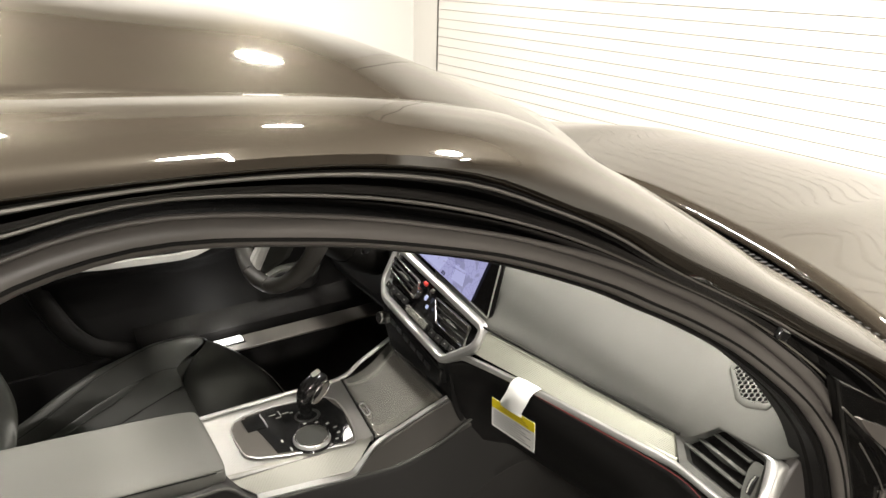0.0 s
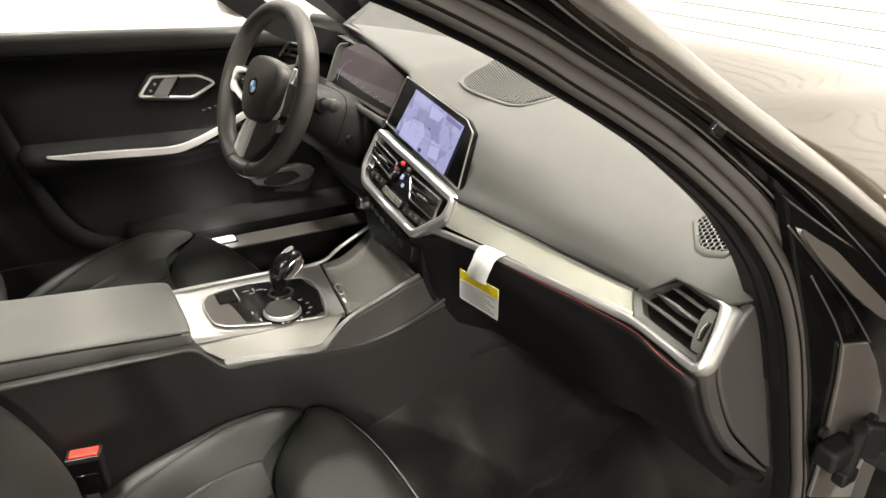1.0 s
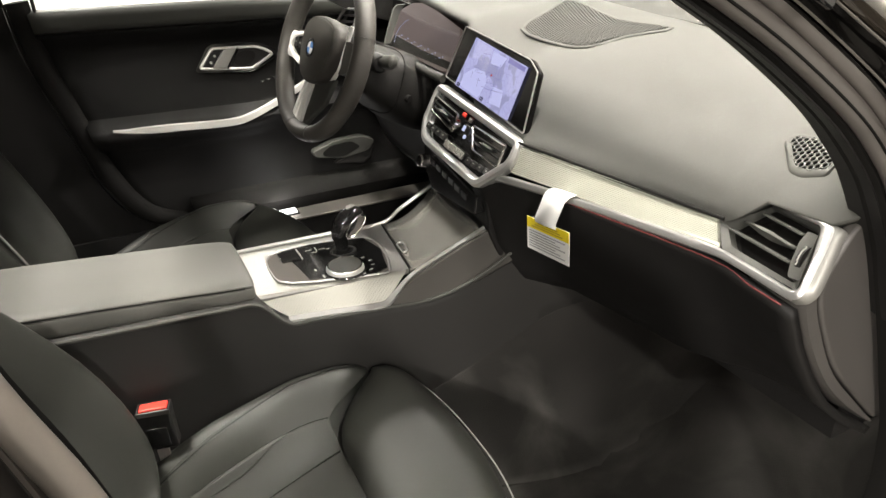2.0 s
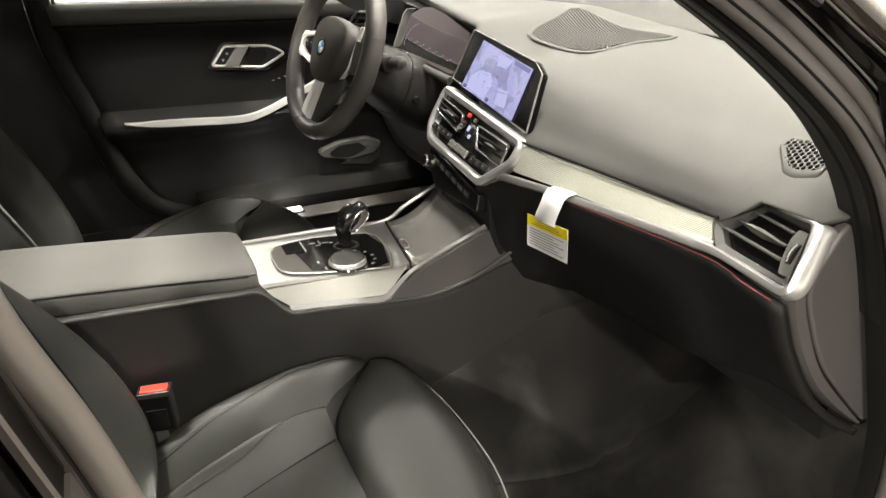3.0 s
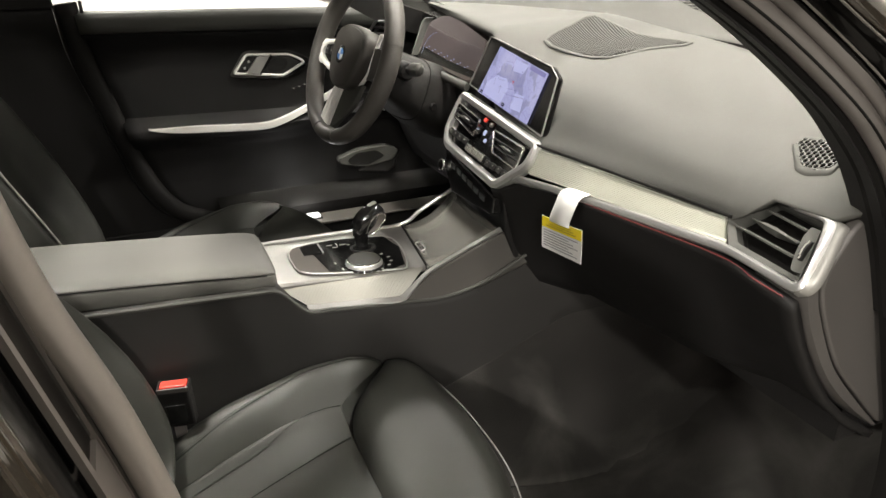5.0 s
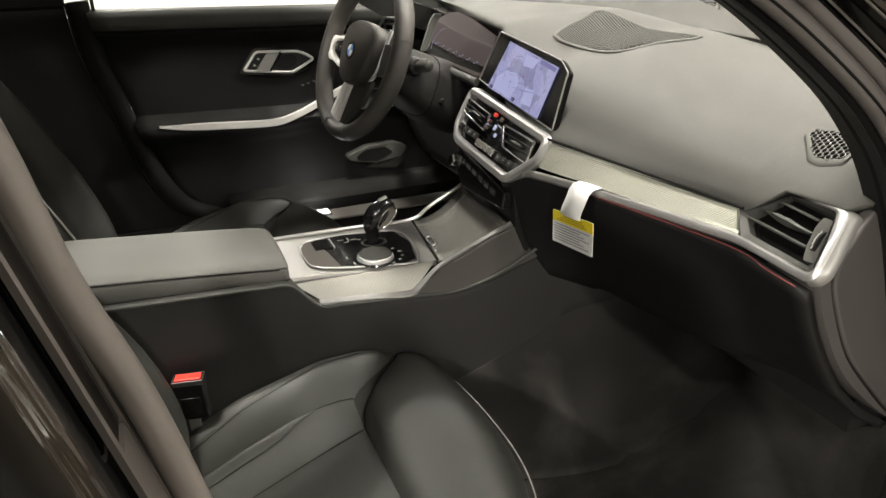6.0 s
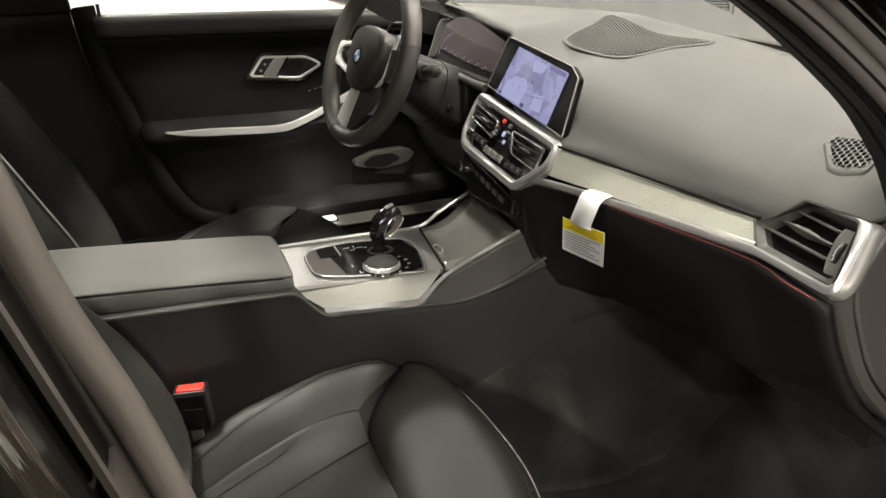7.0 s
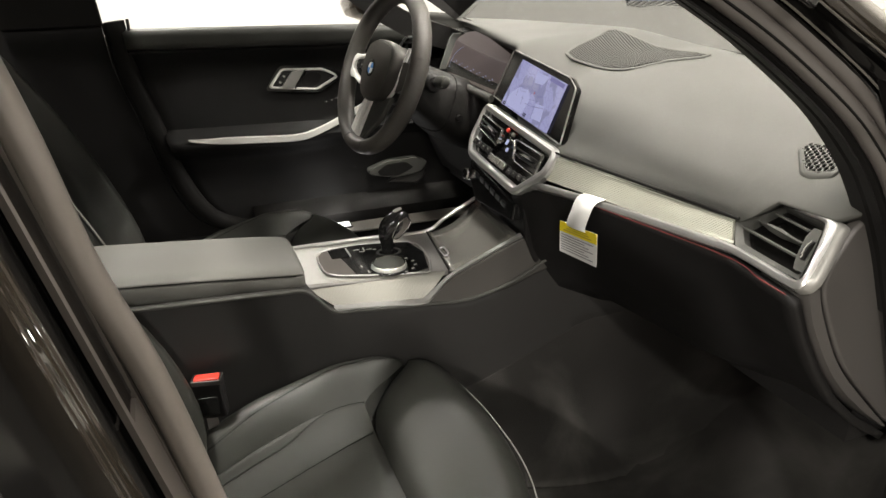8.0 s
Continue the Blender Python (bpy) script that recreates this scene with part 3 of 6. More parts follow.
part("carpet", surface(lambda u, v: (lerp(-0.5, 0.95, u), lerp(-0.70, 0.70, v), 0.225 + 0.27 * smooth01(0.52, 1.0, u) ** 1.5 + 0.008 * math.sin(9 * u + 4 * v) + 0.05 * smooth01(0.19, 0.14, abs(lerp(-0.70, 0.70, v))) ** 2), 36, 80), CARPET, car, "black carpet in the footwells")
cap = thing("mat_fastener", (0.29, -0.17, 0.23), "round black floor mat fastener", "floor fastener")
part("disc", disc((0.291, -0.186, 0.2385), (0, 0, 1), 0.026, 0.006, 32, 0.022), PLASTIC, cap, bevel=0.001)
part("stud", disc((0.291, -0.186, 0.2435), (0, 0, 1), 0.006, 0.004, 16), GLOSS_BLACK, cap)

# the passenger's door, swung wide open on its hinges
pd = thing("passenger_door", (0.58, -0.86, 0.1), "open grey-brown passenger door with a padded inner panel", "car door")
DD, DW = V(0.36, -0.933, 0), V(0.933, 0.36, 0)


def open_door(t0, t1, bulge):
    return [[V(0.60, -0.87, z) + DD * lerp(0.0, 1.02, i / 8) + DW * (t + bulge * math.sin(math.pi * (z - 0.12) / 0.9)) for z, t in [(0.12, t0), (0.35, t0), (0.6, t0), (0.85, t0), (0.98, t0), (0.98, t1), (0.6, t1), (0.12, t1)]] for i in range(9)]


part("outer_skin", loft(open_door(0.05, 0.11, 0.05)), PAINT, pd, "glossy grey-brown outer door skin")
part("inner_panel", loft(open_door(-0.03, 0.045, 0.0)), DOOR_SKIN, pd, "black padded door lining", bevel=0.01)

# ---- dashboard ----
dash = thing("dashboard", (0.6, 0, 0.6), "dark soft-touch dashboard with silver trim", "dashboard")
PASS = [(0.330, 0.862), (0.332, 0.874), (0.342, 0.888), (0.368, 0.916), (0.42, 0.948), (0.50, 0.972), (0.62, 0.984), (0.74, 0.990), (0.88, 0.985)]
DRIV = [(0.425, 0.985), (0.409, 0.998), (0.412, 1.008), (0.43, 1.014), (0.47, 1.018), (0.53, 1.022), (0.62, 1.026), (0.74, 1.028), (0.90, 1.010)]
PASS, DRIV = ([(p.x, p.y) for p in cr([(a, b, 0) for a, b in line], 8)] for line in (PASS, DRIV))


def dash_top(u, v):
    y = lerp(0.80, -0.712, v)
    # beside the corner vent the pad starts higher up
    u = lerp(along([(-0.712, 0.45), (-0.688, 0.335), (-0.607, 0.325), (-0.562, 0.0)], y), 1.0, u)
    k = u * (len(PASS) - 1)
    i = min(len(PASS) - 2, int(k))
    f = k - i
    t = smooth01(-0.05, 0.13, y)
    px, pz = lerp(PASS[i][0], PASS[i + 1][0], f), lerp(PASS[i][1], PASS[i + 1][1], f)
    dx, dz = lerp(DRIV[i][0], DRIV[i + 1][0], f), lerp(DRIV[i][1], DRIV[i + 1][1], f)
    # the front lip follows the trim strip
    lip = along([(-0.73, 0.03), (-0.61, 0.02), (-0.565, 0.018), (-0.205, -0.027), (-0.05, -0.01)], y) * (1 - smooth01(0.0, 0.55, u))
    crown = 0.012 * smooth01(-0.5, -0.05, y) * smooth01(0.3, 0.7, u)
    dx += along([(0.1, -0.02), (0.25, 0.012), (0.54, 0.075), (0.8, 0.13)], y) * (1 - smooth01(0.15, 0.8, u))
    x = lerp(px + lip, dx, t) - 0.10 * u * u * (y / 0.75) ** 2
    # the pad ends at the foot of the windscreen
    end = hood_rear(y) - 0.075
    x = min(x, end) + 0.02 * smooth01(end - 0.06, end + 0.3, x)
    z = lerp(pz + crown, dz, t) - 0.012 * smooth01(-0.69, -0.712, y)
    return (x, y, z)


def dash_z(x, y):
    """The height of the dashboard's top at x, y."""
    v = (0.80 - y) / 1.512
    a, b = 0.1, 1.0
    for _ in range(24):
        m = (a + b) / 2
        a, b = (m, b) if dash_top(m, v)[0] < x else (a, m)
    return dash_top(a, v)[2]


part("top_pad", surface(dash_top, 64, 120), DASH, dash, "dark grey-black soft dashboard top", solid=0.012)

GR = [V(0.462, 0.040, 0), V(0.616, 0.105, 0), V(0.655, -0.135, 0), V(0.490, -0.115, 0)]


def grille_point(u, v, up=0.0):
    p = quad(GR, u, v)
    return V(p.x, p.y, dash_z(p.x, p.y) + up)


def quad(c, u, v):
    return c[0].lerp(c[1], u).lerp(c[3].lerp(c[2], u), v)


def pad_point(x, y, up):
    return V(x, y, dash_z(x, y) + up)


def inside(p, poly):
    hit = False
    for a, b in zip(poly, poly[1:] + poly[:1]):
        if (a.y > p.y) != (b.y > p.y) and p.x < (b.x - a.x) * (p.y - a.y) / (b.y - a.y) + a.x:
            hit = not hit
    return hit


speaker = thing("dash_speaker", (0.55, 0, 0.98), "grey ribbed speaker grille in the dashboard top", "speaker")
rim = cr([grille_point(0, 0), grille_point(0.5, 0), grille_point(1, 0), grille_point(1, 0.5), grille_point(1, 1), grille_point(0.5, 1), grille_point(0, 1), grille_point(0, 0.5)], 3, True)
part("rim", sweep([p + V(0, 0, 0.0012) for p in rim], ellipse(0.0046, 0.0026, 8), (0, 0, 1), True), DASH, speaker)
part("bed", surface(lambda u, v: grille_point(u, v, 0.0005), 24, 24), PLASTIC, speaker)
ribs = bmesh.new()
e1, e2 = V(0.80, -0.60, 0), V(-0.12, -0.99, 0)
flat = [V(q.x, q.y, 0) for q in GR]
for k in range(64):
    start = GR[0] + V(-0.10, 0.16, 0) + e1 * (0.0062 * k)
    run = []
    for i in range(106):
        t = 0.005 * i - 0.15
        q = start + e2 * t + e1 * (0.016 * math.sin(11.0 * t - 0.055 * k))
        if inside(V(q.x, q.y, 0), flat):
            run.append(pad_point(q.x, q.y, 0.0012))
    if len(run) > 2:
        sweep(run, [(-0.0016, -0.001), (0.0016, -0.001), (0.0010, 0.0024), (-0.0010, 0.0024)], (0, 0, 1), bm=ribs)
part("ribs", ribs, DASH, speaker, "fine wavy ribs", kind="stuff")

STRIP = [V(0.298, -0.205, 0.866), V(0.3452, -0.5590, 0.8655), V(0.3268, -0.5815, 0.8440), V(0.282, -0.211, 0.828)]


RIBS = 15
part("trim_strip", surface(lambda u, v: quad(STRIP, u, v) + V(-0.0011 * abs(math.sin(math.pi * RIBS * v)) ** 0.7, 0, 0), 12, RIBS * 6), RIBBED, dash, "ribbed pale metallic trim strip", solid=0.006)
upper_edge = cr([V(0.299, -0.203, 0.8715), V(0.322, -0.39, 0.8725), V(0.346, -0.567, 0.8705)], 6)
part("trim_gap", sweep(upper_edge, ellipse(0.0022, 0.0022, 8), (-1, 0, 0)), RUBBER, dash, "dark gap above the trim strip")


def glovebox(u, v):
    y = lerp(-0.13, -0.70, u)
    x0, z0 = along([(-0.70, 0.312), (-0.58, 0.33), (-0.4, 0.312), (-0.21, 0.29), (-0.13, 0.265)], y), along([(-0.70, 0.83), (-0.58, 0.832), (-0.21, 0.818), (-0.13, 0.785)], y)
    prof = [(0.0, 0.0), (0.012, -0.03), (0.034, -0.11), (0.08, -0.19), (0.16, -0.235), (0.32, -0.25)]
    side = [(0.0, 0.0), (0.026, -0.055), (0.056, -0.103), (0.092, -0.15), (0.141, -0.195), (0.20, -0.235)]
    w = smooth01(-0.48, -0.69, y)
    prof = [(lerp(a[0], b[0], w), lerp(a[1], b[1], w)) for a, b in zip(prof, side)]
    k = v * 5
    i = min(4, int(k))
    f = k - i
    a, b = prof[i], prof[i + 1]
    return (x0 + lerp(a[0], b[0], f), y, z0 + lerp(a[1], b[1], f))


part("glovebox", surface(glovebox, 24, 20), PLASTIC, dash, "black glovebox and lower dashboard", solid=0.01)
OUT = cr([V(0.316, 0, 0.832), V(0.324, 0, 0.808), V(0.335, 0, 0.783), V(0.365, 0, 0.735), V(0.401, 0, 0.689), V(0.45, 0, 0.645), V(0.505, 0, 0.606)], 4)
GAP = resample(cr([V(0.336, 0, 0.838), V(0.348, 0, 0.806), V(0.392, 0, 0.730), V(0.453, 0, 0.664), V(0.506, 0, 0.612)], 4), len(OUT))
OUT = resample(OUT, len(GAP))
part("end_edge", loft([[a + V(0.02, -0.62, 0.0), a + V(0.0, -0.672, 0), a.lerp(b, 0.12) + V(0, -0.690, 0), a.lerp(b, 0.4) + V(0, -0.7005, 0), b + V(-0.001, -0.703, 0), b + V(0, -0.690, 0)] for a, b in zip(OUT, GAP)]), END_LIT, dash, "rounded lower dashboard edge")
cover = [p + V(0.004, -0.688, 0.001) for p in GAP] + cr([V(0.53, -0.688, 0.612), V(0.565, -0.688, 0.70), V(0.54, -0.688, 0.80), V(0.47, -0.688, 0.872), V(0.413, -0.688, 0.899), V(0.388, -0.688, 0.910), V(0.371, -0.688, 0.902), V(0.358, -0.688, 0.884), V(0.346, -0.688, 0.864)], 3)
part("end_block", prism([V(0.39, -0.65, 0.86), V(0.388, -0.65, 0.912), V(0.41, -0.65, 0.925), V(0.45, -0.65, 0.93), V(0.5, -0.65, 0.75), V(0.42, -0.65, 0.74)], (0, -0.039, 0)), DASH, dash)
part("side_cover", prism(cover, (0, -0.015, 0)), END_LIT, dash, "dark grey removable dashboard end cover", bevel=0.004)
thread = cr([V(0.272, -0.17, 0.803), V(0.283, -0.22, 0.815), V(0.305, -0.40, 0.8225), V(0.325, -0.577, 0.829), V(0.316, -0.64, 0.828), V(0.309, -0.685, 0.829)], 6)
part("stitching", sweep([p + V(-0.002, 0, 0) for p in thread], ellipse(0.001, 0.001, 6), (-1, 0, 0)), RED_THREAD, dash, "dark red stitched seam")
gap = [Vector(glovebox(0.885 - 0.05 * k / 10, 0.30 + 0.035 * k)) + V(-0.0005, 0, 0) for k in range(11)]
part("glovebox_gap", sweep(gap, ellipse(0.0012, 0.0012, 6), (-1, 0, 0)), STITCH_DARK, dash)
part("dash_core", box((0.55, 0, 0.74), (0.16, 1.36, 0.32)), PLASTIC, dash)

# dim red ambient lamp under the dashboard
foot_lamp = thing("footwell_lamp", (0.56, -0.42, 0.572), "small dim red footwell lamp under the glovebox", "footwell lamp")
part("lens", box((0.56, -0.42, 0.5665), (0.034, 0.020, 0.005)), FOOT_LENS, foot_lamp, bevel=0.002)
part("bezel", box((0.56, -0.42, 0.572), (0.044, 0.030, 0.006)), PLASTIC, foot_lamp, bevel=0.002)
fl = bpy.data.lights.new("footwell_light", "POINT")
fl.energy, fl.color, fl.shadow_soft_size = 0.03, (1.0, 0.62, 0.52), 0.02
fo = new("footwell_light", fl)
fo.location = (0.56, -0.42, 0.545)
fo.parent = foot_lamp
fo.matrix_parent_inverse = Matrix.Translation(-foot_lamp.location)

# corner speaker
cs = thing("corner_speaker", (0.41, -0.61, 0.94), "small honeycomb speaker grille in a pale frame", "speaker", "speakers")
RIM = [V(0.411, -0.577, 0), V(0.421, -0.573, 0), V(0.428, -0.578, 0), V(0.436, -0.630, 0), V(0.427, -0.645, 0), V(0.388, -0.650, 0), V(0.380, -0.626, 0), V(0.382, -0.610, 0)]
HOLE = [V(0.414, -0.582, 0), V(0.422, -0.582, 0), V(0.4305, -0.640, 0), V(0.424, -0.6435, 0), V(0.391, -0.645, 0), V(0.3855, -0.624, 0), V(0.3865, -0.612, 0)]


rim2 = resample(rpoly(RIM, 0.004) + rpoly(RIM, 0.004)[:1], 49)[:-1]
sc = sum(HOLE, Vector()) / len(HOLE)
hole2 = resample(rpoly(HOLE, 0.004) + rpoly(HOLE, 0.004)[:1], 49)[:-1]
# pair the two outlines by direction from the middle
hole2 = [min(hole2, key=lambda h: abs(((h - sc).angle(p - sc)))) for p in rim2]
part("frame", loft([[pad_point(p.x, p.y, -0.003), pad_point(p.x, p.y, 0.0012), pad_point(*p.lerp(h, 0.15).xy, 0.0038), pad_point(*p.lerp(h, 0.85).xy, 0.0046), pad_point(h.x, h.y, 0.0042), pad_point(h.x, h.y, -0.003)] for p, h in zip(rim2, hole2)], loop=True), DASH, cs, "grey plastic frame")
part("bed", prism([pad_point(p.x, p.y, 0.0028) for p in HOLE], (0, 0, 0.0004)), GLOSS_BLACK, cs)


comb = bmesh.new()
inner = [sc + (p - sc) * 0.94 for p in HOLE]
for i in range(-10, 11):
    for j in range(-10, 11):
        c = sc + V(0.0064 * (i + 0.5 * (j % 2)), 0.00555 * j, 0)
        if inside(c, inner):
            hexa = [pad_point(c.x + 0.0034 * math.cos(math.pi / 6 + k * math.pi / 3), c.y + 0.0034 * math.sin(math.pi / 6 + k * math.pi / 3), 0.0044) for k in range(6)]
            sweep(hexa, [(-0.0008, -0.0008), (0.0008, -0.0008), (0.0008, 0.0004), (-0.0008, 0.0004)], (0, 0, 1), True, bm=comb)
part("honeycomb", comb, DASH, cs, "honeycomb mesh", kind="stuff")

# passenger vent
vent = thing("air_vent", (0.36, -0.62, 0.87), "black passenger air vent in a silver frame", "air vent", "air vents")
VO = [V(0.3453, -0.5603, 0.8656), V(0.3680, -0.6072, 0.9035), V(0.3574, -0.6758, 0.9014), V(0.3142, -0.6925, 0.8476), V(0.3259, -0.5867, 0.8447)]
VI = [V(0.3491, -0.5723, 0.8595), V(0.3716, -0.6043, 0.8945), V(0.3610, -0.6740, 0.8925), V(0.3253, -0.6819, 0.8471), V(0.3374, -0.5901, 0.8472)]
VN = (VO[2] - VO[4]).cross(VO[1] - VO[3]).normalized()
VN = VN if VN.x < 0 else -VN
ctr = sum(VI, Vector()) / 5
part("vent_frame", loft([rpoly([p - VN * 0.02 for p in VO], 0.004), rpoly([p - VN * 0.0012 for p in VO], 0.004), rpoly([p.lerp(q, 0.12) - VN * 0.001 for p, q in zip(VO, VI)], 0.004), rpoly(VI, 0.004), rpoly([ctr + (q - ctr) * 0.97 - VN * 0.012 for q in VI], 0.004)], caps=False), DASH, vent, "grey funnel frame")
part("vent_back", prism([q - VN * 0.011 for q in VI], -VN * 0.003), JAMB_BLACK, vent)
SLATS = ((V(0.3453, -0.577, 0.8619), V(0.3333, -0.6659, 0.8614)), (V(0.3531, -0.5899, 0.8744), V(0.3431, -0.6618, 0.8736)), (V(0.3611, -0.6046, 0.8874), V(0.3528, -0.6603, 0.8861)))
for a, b in SLATS:
    part("slat", loft([[p + VN * 0.001 + V(0, 0, 0.0012), p - VN * 0.010 + V(0, 0, 0.0050), p - VN * 0.010 + V(0, 0, 0.0030), p + VN * 0.001 - V(0, 0, 0.0012)] for p in (a, a.lerp(b, 0.5), b)]), DASH, vent, bevel=0.0005)
ta, tb = SLATS[1]
part("vent_tab", loft([[ta.lerp(tb, f) - VN * 0.001 + V(0, 0, h) + VN * d for h, d in ((w, 0), (0.2 * w, 0.003), (-w, 0), (0, -0.01))] for f, w in ((0.05, 0.001), (0.3, 0.0045), (0.55, 0.0055), (0.75, 0.004), (0.95, 0.001))]), DASH, vent)
WP = [V(0.3553, -0.6647, 0.8918), V(0.3538, -0.6783, 0.8922), V(0.3229, -0.6906, 0.8538), V(0.3236, -0.6741, 0.8519), V(0.3329, -0.6678, 0.8630), V(0.3478, -0.6626, 0.8816)]
part("wheel_panel", prism([p for p in rpoly(WP, 0.003)], -VN * 0.012), DASH, vent)
wc = V(0.3384, -0.6766, 0.8717) + VN * 0.003
wheel_axis = (WP[3] - WP[2]).normalized()
part("thumbwheel", disc(wc - VN * 0.012, wheel_axis, 0.015, 0.006, 28), PLASTIC, vent, "small ribbed thumbwheel")
for k in range(5):
    a = radians(-32 + 16 * k)
    d = VN * math.cos(a) + VN.cross(wheel_axis) * math.sin(a)
    part("wheel_mark", box(wc - VN * 0.012 + d * 0.0152, (0.0012, 0.0055, 0.0012), VN.to_track_quat("X", "Y").to_matrix().to_4x4()), STITCH, vent)
# one silver band along the top, down the side and back under the vent: inner and outer edge of each station
BAND = ((V(0.3661, -0.6069, 0.9009), V(0.3692, -0.6084, 0.9053)), (V(0.3613, -0.6421, 0.9007), V(0.3649, -0.6446, 0.9059)), (V(0.3585, -0.6668, 0.9012), V(0.3617, -0.6711, 0.9062)), (V(0.3572, -0.6742, 0.9009), V(0.3590, -0.6865, 0.9055)), (V(0.3539, -0.6785, 0.8974), V(0.3546, -0.6922, 0.9006)), (V(0.3420, -0.6850, 0.8828), V(0.3424, -0.6969, 0.8854)), (V(0.3298, -0.6903, 0.8677), V(0.3299, -0.6996, 0.8693)), (V(0.3186, -0.6940, 0.8537), V(0.3183, -0.7024, 0.8547)), (V(0.3151, -0.6930, 0.8489), V(0.3111, -0.7020, 0.8454)), (V(0.3141, -0.6880, 0.8467), V(0.3080, -0.6955, 0.8398)), (V(0.3154, -0.6772, 0.8466), V(0.3083, -0.6835, 0.8384)), (V(0.3208, -0.6338, 0.8462), V(0.3146, -0.6365, 0.8385)), (V(0.3265, -0.5874, 0.8456), V(0.3202, -0.5894, 0.8378)))
LOWER = (V(0.3212, -0.5600, 0.8405), V(0.3165, -0.5211, 0.8382), V(0.3058, -0.4251, 0.8325), V(0.2922, -0.3108, 0.8250), V(0.2748, -0.1949, 0.8150), V(0.2684, -0.1750, 0.8091), V(0.2620, -0.1520, 0.7950))
BAND += tuple((q + V(0.0034, 0.0004, 0.0046), q - V(0.0034, -0.0004, 0.0046)) for q in LOWER)
inner_line, outer_line = cr([a for a, b in BAND], 4), cr([b for a, b in BAND], 4)
part("silver_bezel", loft([[a - VN * 0.006, a + VN * 0.0002, a.lerp(b, 0.12) + VN * 0.0022, a.lerp(b, 0.35) + VN * 0.0038, a.lerp(b, 0.7) + VN * 0.0032, b + VN * 0.0006, b - VN * 0.008] for a, b in zip(inner_line, outer_line)]), SILVER, dash, "satin silver band along the dashboard and round the vent")
back = resample(cr([V(0.3678, -0.6690, 0.9036), V(0.3656, -0.6867, 0.9041), V(0.3632, -0.6974, 0.9028), V(0.3559, -0.6993, 0.8935), V(0.339, -0.7052, 0.8724), V(0.324, -0.7094, 0.8534), V(0.3192, -0.7088, 0.8469), V(0.3142, -0.7045, 0.8397), V(0.3112, -0.6948, 0.8350)], 4), 40)
front = resample(outer_line[8:37], 40)
part("side_bezel", loft([[a - VN * 0.003, a + VN * 0.0004, a.lerp(b, 0.5) + VN * 0.0018, b, b - VN * 0.006, a - VN * 0.010] for a, b in zip(front, back)]), SMOKE, vent, "broad smoked silver side face")

# centre panel with two vents
CP = [V(0.348, 0.160, 0.880), V(0.300, -0.207, 0.869), V(0.281, -0.209, 0.840), V(0.257, -0.149, 0.793), V(0.289, 0.115, 0.795), V(0.309, 0.152, 0.818)]
panel = thing("centre_control_panel", (0.30, 0, 0.83), "centre dashboard panel with air vents, silver frame and black keys", "control panel")
part("frame", sweep(rpoly(CP, 0.014), [(-0.0075, -0.010), (0.0075, -0.010), (0.0075, 0.003), (0.004, 0.0065), (-0.003, 0.0065), (-0.0075, 0.002)], (-1, 0, 0.3), True), SILVER, panel, "satin silver hexagonal frame")
pc = sum(CP, Vector()) / 6
part("face", prism([pc + (p - pc) * 0.98 + V(0.006, 0, 0) for p in CP], (0.02, 0, 0)), GLOSS_BLACK, panel)
PN = (CP[0] - CP[3]).cross(CP[1] - CP[4]).normalized()
PN = PN if PN.x < 0 else -PN


PR = (CP[1] - CP[0]).normalized()
PR = Matrix((PN, PR, PN.cross(PR))).transposed().to_4x4()


def on_panel(y, z, out=0.0):
    """The point of the panel's plane at that y and z."""
    n = PN
    x = CP[3].x - (n.y * (y - CP[3].y) + n.z * (z - CP[3].z)) / n.x
    return V(x, y, z) + n * out


def centre_vent(corners):
    """Corners: upper left, upper right, lower right, lower left, seen from the seats."""
    tl, tr, br, bl = corners
    mid = sum(corners, Vector()) / 4
    v = thing("air_vent", mid, "black centre air vent with chrome-edged slats", "air vent", "air vents")
    part("surround", sweep(rpoly([p + PN * 0.003 for p in corners], 0.006), ellipse(0.0022, 0.003, 8), (-1, 0, 0), True), CHROME, v, "thin chrome surround")
    part("vent_back", prism([p - PN * 0.0005 for p in corners], -PN * 0.002), GLOSS_BLACK, v)
    for f in (0.36, 0.68):
        a, b = tl.lerp(bl, f), tr.lerp(br, f)
        part("slat", loft([[p + PN * 0.004 + V(0, 0, 0.0014), p + PN * 0.004 - V(0, 0, 0.0014), p - V(0, 0, 0.001), p + V(0, 0, 0.003)] for p in (a, b)]), PLASTIC, v)
    t = tl.lerp(bl, 0.5).lerp(tr.lerp(br, 0.5), 0.5)
    w = (tr - tl).normalized()
    part("vent_tab", loft([[t + w * d + PN * 0.004 + V(0, 0, h), t + w * d + PN * 0.009, t + w * d + PN * 0.004 - V(0, 0, h), t + w * d] for d, h in ((-0.022, 0.001), (-0.008, 0.004), (0.012, 0.004), (0.024, 0.001))]), DASH, v)
    return v


centre_vent([on_panel(0.147, 0.864), on_panel(0.022, 0.858), on_panel(0.012, 0.832), on_panel(0.135, 0.840)])
centre_vent([on_panel(-0.050, 0.857), on_panel(-0.178, 0.858), on_panel(-0.186, 0.828), on_panel(-0.088, 0.828)])
part("dial", disc(on_panel(0.012, 0.845, 0.006), PN, 0.011, 0.012, 28, 0.010), CHROME, panel, "chrome vent dial")
for k in range(4):
    part("key", box(on_panel(0.118 - 0.026 * k, 0.818, 0.001), (0.005, 0.022, 0.012), PR), PLASTIC, panel, bevel=0.0015)
    part("mark", box(on_panel(0.118 - 0.026 * k, 0.819, 0.0043), (0.001, 0.005, 0.002), PR), STITCH, panel)
